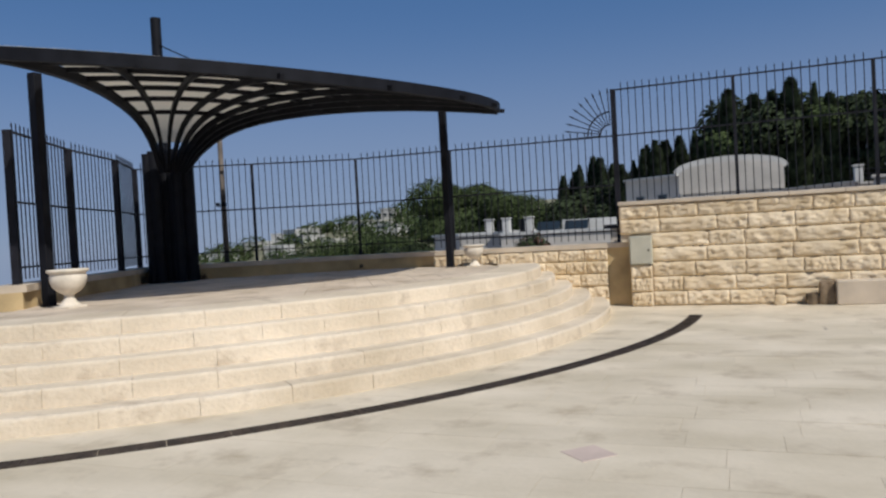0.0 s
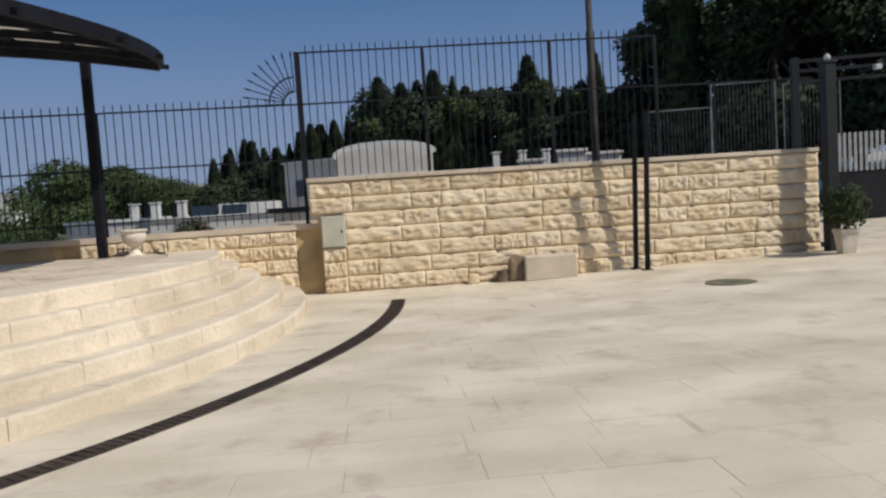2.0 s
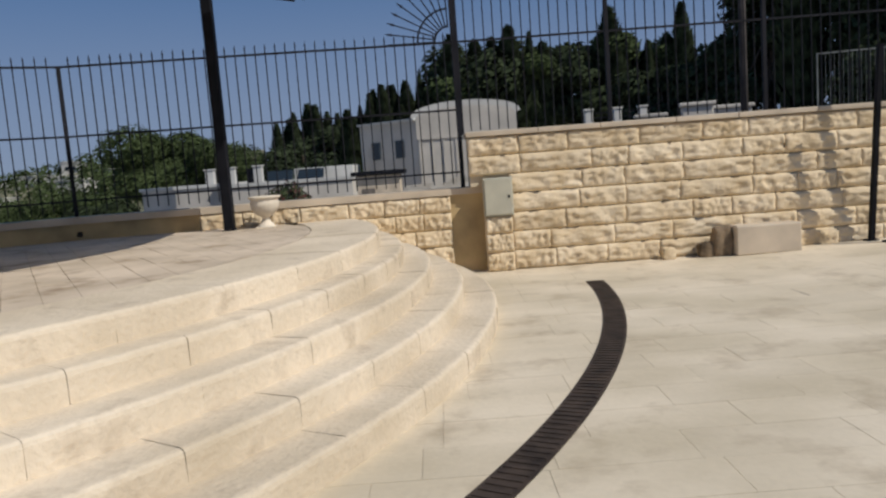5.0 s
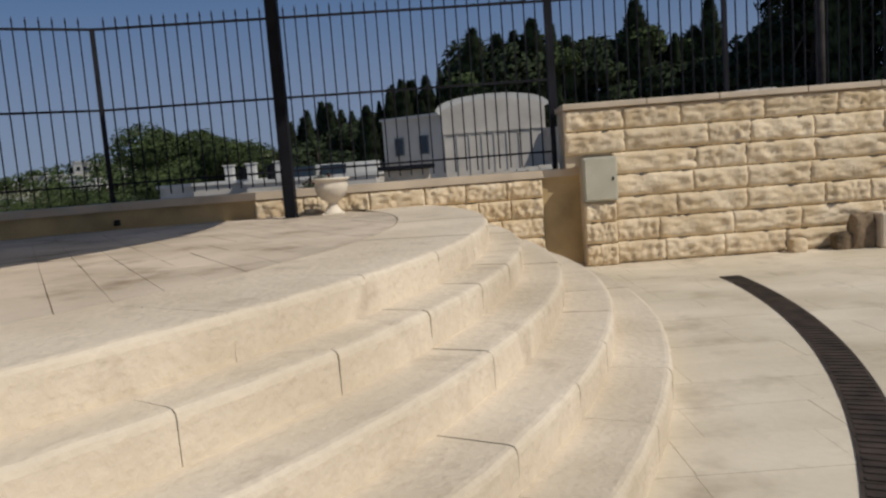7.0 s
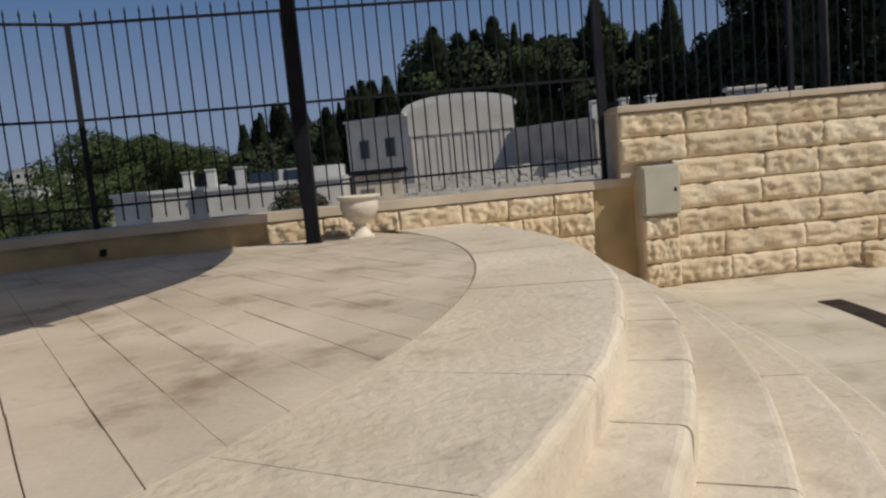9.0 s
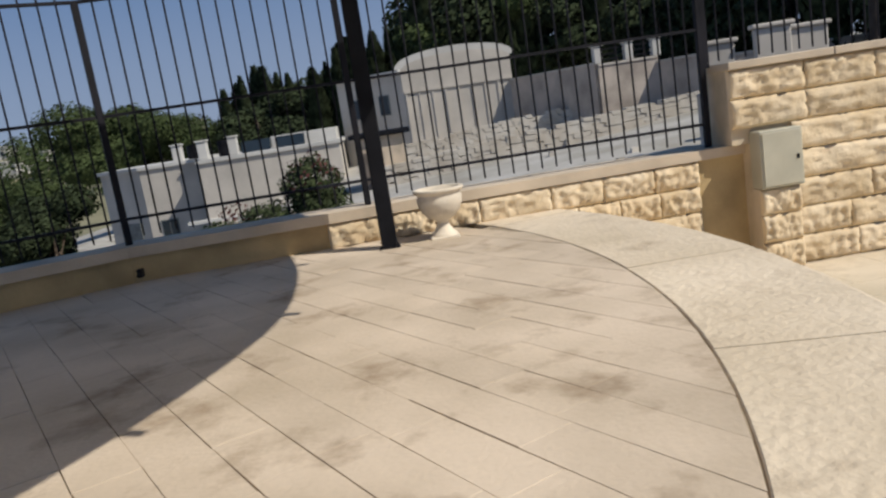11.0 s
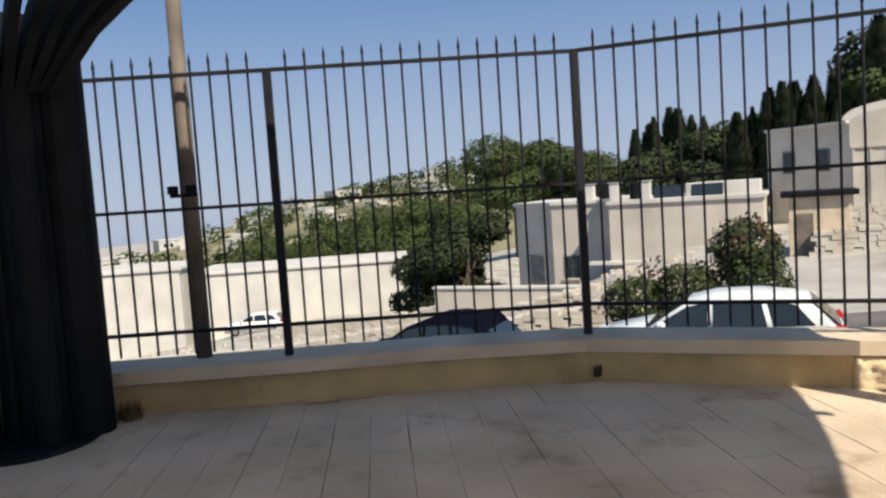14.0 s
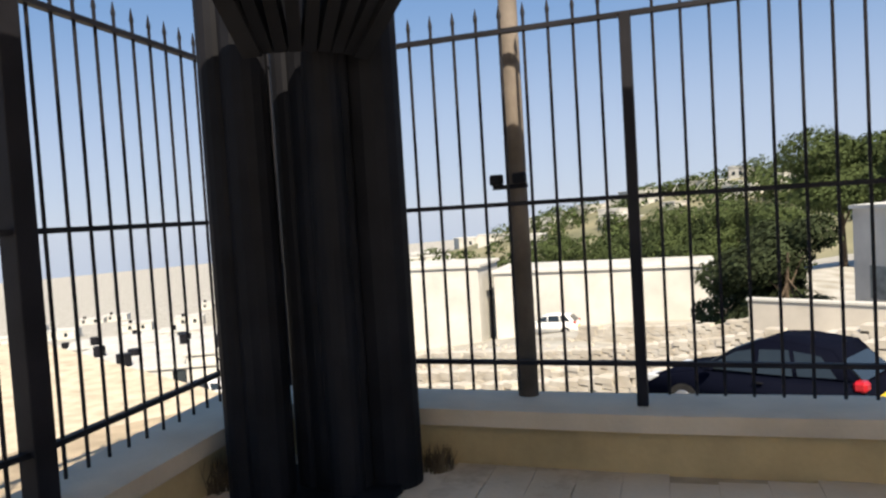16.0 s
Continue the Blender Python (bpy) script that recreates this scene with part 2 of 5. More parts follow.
def build_plaza_base():
    bm = bmesh.new()
    xs = [-24 + i * 1.0 for i in range(0, 59)]
    ys = [-30 + j * 1.0 for j in range(0, 31)] + [0.35]
    g = {}
    for x in xs:
        for y in ys + [2.0, 4.0, 6.0]:
            g[x, y] = bm.verts.new((x, y, plaza_z(x, y) - 0.004))
    yy = ys + [2.0, 4.0, 6.0]
    for i in range(len(xs) - 1):
        for j in range(len(yy) - 1):
            if yy[j] >= 0.3 and xs[i] < 8.9:
                continue
            bm.faces.new((g[xs[i], yy[j]], g[xs[i + 1], yy[j]], g[xs[i + 1], yy[j + 1]], g[xs[i], yy[j + 1]]))
    return tagged(link("plaza_pavement", bm, M_GROUT), "cream limestone paving with thin sandy joints", "pavement", kind="structure")


plaza = build_plaza_base()

# ---- terrace core ----
def build_terrace():
    bm = bmesh.new()
    arc_block(bm, 0.0, RADII[4] - 0.30, A_LEFT, A_RIGHT, -0.1, RISE - 0.03, 60)
    for k in range(4):
        arc_block(bm, 0.0, RADII[k] - 0.05, A_LEFT, A_RIGHT, RISE * (3 - k) - 0.02, TZ - RISE * k - (0.010 if k == 0 else 0.03), 60)
    # the part behind the centre, up to the walls
    arc_block(bm, 0.0, 2.4, A_RIGHT, radians(248), -0.1, TZ - 0.010, 40)
    bmesh.ops.transform(bm, matrix=Matrix.Translation((CX, CY, 0)), verts=bm.verts)
    return tagged(link("terrace_floor", bm, M_JOINT), "raised round terrace paved with radial limestone slabs", "floor", kind="structure")


terrace = build_terrace()


# ---- low wall and its fence ----
def offset_line(pts, d):
    out = []
    for i, p in enumerate(pts):
        a, b = Vector(pts[max(i - 1, 0)]), Vector(pts[min(i + 1, len(pts) - 1)])
        t = (b - a).normalized()
        out.append(Vector(p) + Vector((-t.y, t.x)) * d)
    return out


def wall_strip(name, pts, z0, z1, inner, outer, material, label, parent=None):
    """A wall along a line; inner and outer are the offsets of its faces."""
    a, b = offset_line(pts, inner), offset_line(pts, outer)
    bm = bmesh.new()
    last = None
    for p, q in zip(a, b):
        row = [bm.verts.new((p.x, p.y, z0)), bm.verts.new((p.x, p.y, z1)), bm.verts.new((q.x, q.y, z1)), bm.verts.new((q.x, q.y, z0))]
        if last:
            for k in range(4):
                bm.faces.new((last[k], last[(k + 1) % 4], row[(k + 1) % 4], row[k]))
        else:
            bm.faces.new(row[::-1])
        last = row
    bm.faces.new(last)
    bmesh.ops.recalc_face_normals(bm, faces=bm.faces)
    return link(name, bm, material, parent, "" if parent else label)


low_wall = tagged(wall_strip("wall_low", BACK, -3.0, LOWCAP - 0.09, 0.15, -0.2, M_RENDERED, ""), "low parapet of rough yellow limestone round the terrace", "wall", kind="structure")
part_cap = wall_strip("coping", BACK, LOWCAP - 0.09, LOWCAP, 0.20, -0.25, M_CAP, "", low_wall)
left_wall = tagged(wall_strip("wall_low_left", LEFT, -3.0, LOWCAP - 0.09, 0.15, -0.2, M_RENDERED, ""), "low parapet of yellow limestone below the side fence", "wall", kind="structure")
wall_strip("coping", LEFT, LOWCAP - 0.09, LOWCAP, 0.20, -0.25, M_CAP, "", left_wall)

# ---- high wall ----
wall_high = tagged(link("wall_high", box(boxed(-0.345, 0.10, -0.5, 8.30, 0.62, LOWCAP + 0.004), -0.52, 0.10, LOWCAP + 0.004, 8.30, 0.62, WALLTOP - 0.07), M_MORTAR), "high retaining wall of rock-faced cream limestone courses", "wall", kind="structure")


def bar_mesh(z0, z1, r=0.009):
    """An upright fence bar with a spear point."""
    bm = bmesh.new()
    tube(bm, (0, 0, z0), (0, 0, z1 - 0.07), r, n=6)
    tube(bm, (0, 0, z1 - 0.07), (0, 0, z1 - 0.055), r * 1.25, r * 1.4, n=6)
    tube(bm, (0, 0, z1 - 0.055), (0, 0, z1), r * 1.35, 0.002, n=6)
    me = bpy.data.meshes.new("bar")
    bm.to_mesh(me)
    bm.free()
    me.materials.append(M_FENCE)
    return me


LOW_BAR, TALL_BAR = bar_mesh(LOWCAP + 0.06, 3.34), bar_mesh(WALLTOP + 0.03, 4.20)


def fence_panel(a, b, z0, rails, ztop, bar, label, group, end_post=False, post=0.028):
    """One bay of fence from a to b, with a post at a."""
    a, b = Vector((*a, 0)), Vector((*b, 0))
    d = b - a
    ang = math.atan2(d.y, d.x)
    f = thing("steel_fence", Matrix.Translation(a) @ Matrix.Rotation(ang, 4, "Z"), label, "fence", group)
    L = d.length
    part("post", boxed(-post, -post, z0 - 0.02, post, post, ztop, bevel=0.004), M_FENCE, f)
    if end_post:
        part("post", boxed(L - post, -post, z0 - 0.02, L + post, post, ztop, bevel=0.004), M_FENCE, f)
    for z in rails:
        part("rail", boxed(0, -0.02, z - 0.012, L, 0.02, z + 0.012), M_FENCE, f)
    n = max(1, round(L / 0.135))
    for i in range(1, n):
        share("bar", bar, f, Matrix.Translation((L * i / n, 0, 0)))
    return f


BACK_POSTS = [(-0.61, 0.40), (-3.87, 0.18), (-5.94, 0.04), (-7.88, -0.91), (-10.0, -1.98)]
for i, (a, b) in enumerate(zip(BACK_POSTS, BACK_POSTS[1:])):
    fence_panel(a, b, LOWCAP, (1.40, 2.27, 3.20), 3.21 if i else 4.08, LOW_BAR, "black steel spear-topped fence bay on the low wall", "terrace fence")
LEFT_POSTS = [(-10.0, -1.98), (-9.01, -3.48), (-8.32, -5.14), (-7.31, -6.99)]
for i, (a, b) in enumerate(zip(LEFT_POSTS, LEFT_POSTS[1:])):
    fence_panel(a, b, LOWCAP, (1.40, 2.27, 3.20), 3.21, LOW_BAR, "black steel spear-topped fence bay with stout posts", "terrace fence", i == 2, 0.05)
TALL_POSTS = [(-0.61, 0.40), (1.53, 0.40), (3.73, 0.40), (5.6, 0.40)]
for i, (a, b) in enumerate(zip(TALL_POSTS, TALL_POSTS[1:])):
    fence_panel((a[0] + (0.04 if i == 0 else 0), a[1]), b, WALLTOP, (3.20, 4.06), 4.07, TALL_BAR, "tall black steel spear-topped fence bay on the high wall", "wall fence", i == 2)


# ---- roof on its trunk ----
TX, TY = -9.0, -2.15
ROOF_L, ROOF_R = radians(-63.5), radians(14.5)


def roof_z(r, u):
    """Underside height at distance r from the trunk; u runs from one tip to the other."""
    z = 3.05 + 1.0 * (1 - math.exp(-max(0, r - 0.35) / 0.75))
    return z - 0.28 * (max(0, r - 3) / 3.7) ** 2 - 0.22 * (1 - (2 * u - 1) ** 2) * (r / 6.8) ** 3


def roof_r(u):
    w = 2 * u - 1
    return 6.88 - 0.20 * w ** 4 - (0.12 * math.sin(math.pi * (w - 0.3) / 0.85) if w > 0.3 else 0)


def roof_point(u, v, up=0.0):
    a = ROOF_L + (ROOF_R - ROOF_L) * u
    r = 0.35 + (roof_r(u) - 0.35) * v
    return Vector((TX + r * math.cos(a), TY + r * math.sin(a), roof_z(r, u) + up))


def sheet_material():
    """Pale ribbed roof sheet that lets some daylight through."""
    m = mat("roof_sheet", (0.55, 0.50, 0.42), 0.6, 0.12, 2, 30, 0.1)
    t = m.node_tree
    tr, mx = t.nodes.new("ShaderNodeBsdfTranslucent"), t.nodes.new("ShaderNodeMixShader")
    tr.inputs[0].default_value, mx.inputs[0].default_value = (0.78, 0.73, 0.64, 1), 0.71
    t.links.new(t.nodes["Principled BSDF"].outputs[0], mx.inputs[1])
    t.links.new(tr.outputs[0], mx.inputs[2])
    t.links.new(mx.outputs[0], t.nodes["Material Output"].inputs[0])
    return m


M_PANEL = sheet_material()


def build_roof():
    roof = thing("canopy", Matrix.Identity(4), "black steel fan-shaped canopy with pale roof panels on a clustered trunk", "canopy")
    NR = 9
    for i in range(NR):
        u = i / (NR - 1)
        edge = i in (0, NR - 1)
        bm = bmesh.new()
        sweep(bm, [roof_point(u, v / 20) for v in range(21)], 0.10 if edge else 0.06, 0.14 if edge else 0.10)
        part("rib", bm, M_STEEL, roof)
    for v in (0.22, 0.34, 0.46, 0.58, 0.70, 0.82, 0.92):
        bm = bmesh.new()
        sweep(bm, [roof_point(u / 24, v, 0.05) for u in range(25)], 0.06, 0.07)
        part("purlin", bm, M_STEEL, roof)
    bm = bmesh.new()
    sweep(bm, [roof_point(u / 24, 1.0, 0.03) for u in range(25)], 0.08, 0.15)
    part("rim", bm, M_STEEL, roof)
    for i in range(7):
        p, q = roof_point(i / 6, 0.99, 0.0), roof_point(i / 6, 1.02, 0.0)
        part("rib_end", sweep(bmesh.new(), [p, q], 0.05, 0.07), M_STEEL, roof)
    for i in range(NR - 1):
        bm = bmesh.new()
        lo, hi = [], []
        for v in range(0, 21):
            for k in range(4):
                u = (i + k / 3) / (NR - 1)
                lo.append(bm.verts.new(roof_point(u, 0.06 + 0.945 * v / 20, 0.095)))
                hi.append(bm.verts.new(roof_point(u, 0.06 + 0.945 * v / 20, 0.115)))
        for v in range(20):
            for k in range(3):
                a = v * 4 + k
                for s in (lo, hi):
                    bm.faces.new((s[a], s[a + 1], s[a + 5], s[a + 4]))
        part("roof_panel", bm, M_PANEL, roof)
    return roof


canopy = build_roof()
COLUMNS = ((0.24, 0.26, 0.15, 3.5), (0.10, 0.06, 0.17, 3.5), (-0.02, 0.20, 0.14, 3.5), (0.22, -0.02, 0.09, 3.45), (-0.075, -0.27, 0.12, 3.45), (-0.17, -0.36, 0.09, 3.4), (-0.03, -0.03, 0.10, 6.1))
for dx, dy, r, zt in COLUMNS:
    bm = bmesh.new()
    tube(bm, (TX + dx, TY + dy, TZ - 0.02), (TX + dx, TY + dy, zt), r, r, 16)
    part("mast" if zt > 4 else "column", bm, M_STEEL, canopy, smooth=False)
bm = bmesh.new()
tube(bm, (TX + 0.05, TY - 0.05, TZ - 0.02), (TX + 0.05, TY - 0.05, TZ + 0.03), 0.42, 0.41, 28)
part("base_plate", bm, M_STEEL, canopy)
bm = bmesh.new()
pts = []
for i in range(13):
    w = i / 12
    p = Vector((TX - 0.03, TY - 0.03, 5.6)).lerp(roof_point(0.62, 0.55, 0.14), w)
    pts.append(p - Vector((0, 0, 0.5 * w * (1 - w))))
sweep(bm, pts, 0.02, 0.02)
part("cable", bm, M_STEEL, canopy)
for x, y, zt in ((-3.735, -0.44, 3.90), (-6.95, -6.83, 3.93)):
    part("post", boxed(x - 0.065, y - 0.065, TZ - 0.02, x + 0.065, y + 0.065, zt, bevel=0.008), M_STEEL, canopy)
    part("foot_plate", boxed(x - 0.085, y - 0.085, TZ - 0.02, x + 0.085, y + 0.085, TZ + 0.012, bevel=0.003), M_STEEL, canopy)


# ---- tall pole behind the fence ----
pole = thing("lamp_pole", pose(-8.53, -1.06, 0), "weathered brown pole with two small floodlights behind the fence", "pole")
bm = bmesh.new()
tube(bm, (0, 0, LOWCAP - 0.02), (0, 0, 4.6), 0.058, 0.05, 14)
part("shaft", bm, M_WOODPOLE, pole, smooth=True)
for sx in (-1, 1):
    bm = boxed(sx * 0.085 - 0.04, -0.10, 2.38, sx * 0.085 + 0.04, -0.055, 2.44, bevel=0.008)
    part("floodlight", bm, M_STEEL, pole)
part("bracket", boxed(-0.12, -0.075, 2.355, 0.12, -0.05, 2.38), M_STEEL, pole)

# ---- quarter sun ornament beside the corner post ----
fan = thing("fence_ornament", pose(-0.66, 0.40, 3.22), "black steel quarter-sun ornament of radiating spokes", "ornament")
for i in range(10):
    a = radians(92 + 88 * i / 9)
    bm = bmesh.new()
    c, q = math.cos(a), math.sin(a)
    tube(bm, (0.20 * c, 0, 0.20 * q), (0.80 * c, 0, 0.80 * q), 0.009, n=6)
    tube(bm, (0.80 * c, 0, 0.80 * q), (0.90 * c, 0, 0.90 * q), 0.02, 0.003, n=6)
    part("spoke", bm, M_FENCE, fan)
for r in (0.20, 0.44):
    bm = bmesh.new()
    sweep(bm, [(r * math.cos(radians(90 + 90 * i / 14)), 0, r * math.sin(radians(90 + 90 * i / 14))) for i in range(15)], 0.025, 0.014, up=Vector((0, 1, 0)))
    part("arc", bm, M_FENCE, fan)


# ---- pillar with the meter box ----
box_thing = thing("meter_box", pose(-0.16, -0.02, 0.77), "grey-green metal service cabinet set on the wall pillar", "cabinet")
part("body", boxed(-0.20, -0.07, 0.0, 0.20, 0.118, 0.52, bevel=0.008), M_BOX, box_thing)
part("door", boxed(-0.18, -0.083, 0.02, 0.18, -0.0725, 0.50, bevel=0.004), M_BOX, box_thing)
part("lock", boxed(0.13, -0.09, 0.24, 0.155, -0.0835, 0.28, bevel=0.002), M_STEEL, box_thing)


# ---- urns ----
def urn(x, y, s=1.0):
    u = thing("urn", pose(x, y, TZ) @ Matrix.Scale(s, 4), "pale cast-stone garden urn on a round foot", "urn", "urns by the roof posts")
    bm = bmesh.new()
    lathe(bm, ((0.13, 0), (0.13, 0.03), (0.115, 0.045), (0.085, 0.08), (0.06, 0.125), (0.055, 0.15), (0.075, 0.17), (0.13, 0.20), (0.185, 0.26), (0.215, 0.33), (0.22, 0.40), (0.205, 0.42), (0.215, 0.435), (0.245, 0.455), (0.25, 0.475), (0.235, 0.485), (0.20, 0.48), (0.18, 0.42), (0.10, 0.40)), 28)
    part("bowl", bm, M_URN, u, smooth=True)
    part("plinth", boxed(-0.14, -0.14, -0.005, 0.14, 0.14, 0.022, bevel=0.006), M_URN, u)
    bm = bmesh.new()
    lathe(bm, ((0.17, 0.405), (0.172, 0.43), (0.10, 0.435)), 20)
    part("soil", bm, M_EARTH, u)
    return u


urn(-3.27, -0.36, 0.86)
urn(-6.38, -7.02, 1.0)

# ---- block, rock and hydrant stub at the foot of the high wall ----
def boulder(name, x, y, z, sx, sy, sz, seed, label, cat, material, lump=0.12):
    bm = bmesh.new()
    bmesh.ops.create_icosphere(bm, subdivisions=3, radius=1)
    for v in bm.verts:
        d = v.co.normalized()
        m = max(abs(d.x), abs(d.y), abs(d.z))
        v.co = d / m ** 0.75
        v.co *= 1 + lump * noise.noise(d * 1.7 + Vector((seed, 0, 0))) + lump * 0.5 * noise.noise(d * 4 + Vector((0, seed, 0)))
        v.co = Vector((v.co.x * sx, v.co.y * sy, v.co.z * sz + sz * 0.85))
    ob = link(name, bm, material, smooth=False)
    ob.location = (x, y, z)
    return tagged(ob, label, cat)


block = tagged(link("stone_block", boxed(-0.44, -0.16, 0, 0.44, 0.16, 0.40, bevel=0.018), M_CAP), "sawn pale limestone block lying against the wall", "stone block")
block.location = (3.40, -0.20, 0.01)
boulder("rock", 2.84, -0.16, 0.0, 0.13, 0.11, 0.22, 2.0, "rough brown stone lump leaning beside the sawn block", "rock", mat("weathered_brown_stone", (0.30, 0.22, 0.14), 0.95, 0.3, 4, 30, 0.8))
boulder("rock", 2.62, -0.14, 0.0, 0.11, 0.09, 0.11, 3.0, "low brown stone lump at the foot of the wall", "rock", mat("dark_brown_stone", (0.20, 0.145, 0.09), 0.95, 0.3, 4, 30, 0.8))
boulder("rock", 2.12, -0.10, 0.0, 0.09, 0.07, 0.09, 5.0, "small broken limestone lump at the foot of the wall", "rock", M_ROCK)

# ---- two black uprights before the wall ----
for x, y in ((4.92, -0.10), (5.02, -0.38)):
    u = thing("steel_upright", pose(x, y, plaza_z(x, y), 5.5, 0, 0), "slim black steel upright standing before the wall", "post", "pair of uprights")
    part("shaft", boxed(-0.035, -0.035, -0.01, 0.035, 0.035, 2.6, bevel=0.005), M_STEEL, u)
    part("foot_plate", boxed(-0.08, -0.08, -0.01, 0.08, 0.08, 0.012), M_STEEL, u)
    part("cap", boxed(-0.04, -0.04, 2.6, 0.04, 0.04, 2.62), M_STEEL, u)

# ---- manhole ----
mh = thing("manhole_cover", pose(5.38, -2.65, plaza_z(5.38, -2.65)), "round olive-grey iron manhole cover in the paving", "manhole cover")
bm = bmesh.new()
lathe(bm, ((0.34, -0.01), (0.34, 0.008), (0.30, 0.010)), 32)
M_LID = mat("worn_iron", (0.20, 0.18, 0.11), 0.7, 0.3, 6, 50, 0.4)
part("ring", bm, M_LID, mh)
bm = bmesh.new()
lathe(bm, ((0.285, 0.0), (0.285, 0.012), (0.05, 0.015)), 32)
part("lid", bm, M_LID, mh)


# ---- leaves ----
def leaf_cloud(bm, lobes, count, size, rng, flat=0.0, up=0.0):
    """Small leaf faces spread through the outer layers of several lobes (x, y, z, rx, ry, rz)."""
    total = sum(l[3] * l[4] + l[4] * l[5] + l[3] * l[5] for l in lobes)
    for l in lobes:
        n = int(count * (l[3] * l[4] + l[4] * l[5] + l[3] * l[5]) / total)
        for _ in range(n):
            d = Vector((rng.gauss(0, 1), rng.gauss(0, 1), rng.gauss(0, 1))).normalized()
            k = (0.72 + 0.34 * rng.random()) * (1 + 0.22 * noise.noise(d * 2.2 + Vector(l[:3])))
            p = Vector((l[0] + d.x * l[3] * k, l[1] + d.y * l[4] * k, l[2] + d.z * l[5] * k))
            nrm = (d + Vector((rng.uniform(-1, 1), rng.uniform(-1, 1), rng.uniform(-1, 1) + flat)) * 0.8).normalized()
            a = nrm.orthogonal().normalized()
            if up:
                a = (Vector((0, 0, 1)) * up + a * (1 - up)).normalized()
            b = nrm.cross(a).normalized()
            s = size * rng.uniform(0.6, 1.3)
            a, b = a * s * (1 + up), b * s * 0.6
            vs = [bm.verts.new(p + q) for q in (-a, -b * 0.9 + a * 0.1, a, b + a * 0.05)]
            bm.faces.new(vs)


def pine(x, y, z, h, w, seed, label, material=None, count=2600, low=0.35, size=0.34):
    rng = random.Random(seed)
    tr = thing("pine_tree", pose(x, y, z), label, "tree")
    bm = bmesh.new()
    top = Vector((rng.uniform(-0.4, 0.4), rng.uniform(-0.4, 0.4), h * 0.62))
    tube(bm, (0, 0, -0.6), top * 0.5, 0.045 * h * 0.6, 0.035 * h * 0.5, 9)
    tube(bm, top * 0.5, top, 0.035 * h * 0.5, 0.015 * h * 0.4, 9)
    lobes = []
    for i in range(9):
        a = i * 2.4 + rng.uniform(-0.4, 0.4)
        r = w * rng.uniform(0.12, 0.36)
        zz = h * rng.uniform(low + 0.15, 0.86)
        c = Vector((r * math.cos(a), r * math.sin(a), zz))
        tube(bm, top * rng.uniform(0.4, 0.9), c, 0.02 * h * 0.4, 0.006 * h * 0.4, 6)
        k = w * rng.uniform(0.16, 0.26)
        lobes.append((c.x, c.y, c.z, k, k, k * rng.uniform(0.55, 0.8)))
    part("trunk", bm, M_BARK, tr)
    bm = bmesh.new()
    leaf_cloud(bm, lobes, count, size, rng, 0.4)
    part("crown", bm, material or M_LEAF, tr)
    return tr


def cypress_mesh(seed, h, w, count=1500):
    rng = random.Random(seed)
    bm = bmesh.new()
    for _ in range(count):
        f = rng.random() ** 0.8
        r = w / 2 * math.sin(math.pi * min(1, f * 0.86 + 0.14)) ** 0.6 * (1 - f * 0.35) * rng.uniform(0.55, 1.05)
        a = rng.uniform(0, 2 * math.pi)
        r *= 1 + 0.3 * noise.noise((math.cos(a) * 1.5, math.sin(a) * 1.5, f * 5 + seed))
        p = Vector((r * math.cos(a), r * math.sin(a), h * (0.04 + 0.96 * f)))
        u = (Vector((math.cos(a) * 0.35, math.sin(a) * 0.35, 1))).normalized() * rng.uniform(0.35, 0.7)
        s = Vector((-math.sin(a), math.cos(a), rng.uniform(-0.3, 0.3))) * rng.uniform(0.12, 0.26)
        bm.faces.new([bm.verts.new(p + q) for q in (-u * 0.5 - s * 0.4, -u * 0.2 + s, u, -u * 0.1 - s)])
    me = bpy.data.meshes.new("crown")
    bm.to_mesh(me)
    bm.free()
    me.materials.append(M_CYPRESS)
    return me


def cypress(x, y, z, h, crown, base_h, seed, stout=1.0):
    t = thing("cypress_tree", pose(x, y, z, 0, 0, seed * 77.0), "dark slender cypress tree behind the houses", "tree", "cypress row")
    bm = bmesh.new()
    tube(bm, (0, 0, -1.2), (0, 0, h * 0.8), 0.18, 0.04, 8)
    part("trunk", bm, M_BARK, t)
    share("crown", crown, t, Matrix.Diagonal((stout * h / base_h, stout * h / base_h, h / base_h, 1)))
    return t


# ---- potted bush by the gate ----
pot = thing("potted_bush", pose(8.25, -0.80, plaza_z(8.25, -0.80)) @ Matrix.Scale(0.84, 4), "clipped green bush in a square tapered stone pot", "plant pot")
bm = bmesh.new()
lathe(bm, ((0.17, 0), (0.18, 0.02), (0.235, 0.40), (0.26, 0.41), (0.26, 0.48), (0.22, 0.48), (0.21, 0.42)), 4)
bmesh.ops.rotate(bm, matrix=Matrix.Rotation(radians(40), 3, "Z"), verts=bm.verts)
part("pot", bm, M_URN, pot)
bm = bmesh.new()
leaf_cloud(bm, [(0, 0, 0.90, 0.43, 0.43, 0.45), (0.05, 0, 0.80, 0.22, 0.22, 0.26), (0, 0, 1.0, 0.25, 0.25, 0.25)], 2600, 0.035, random.Random(4))
part("foliage", bm, M_BUSH, pot)
bm = bmesh.new()
tube(bm, (0, 0, 0.40), (0.02, 0, 0.85), 0.025, 0.015, 8)
part("stem", bm, M_BARK, pot)

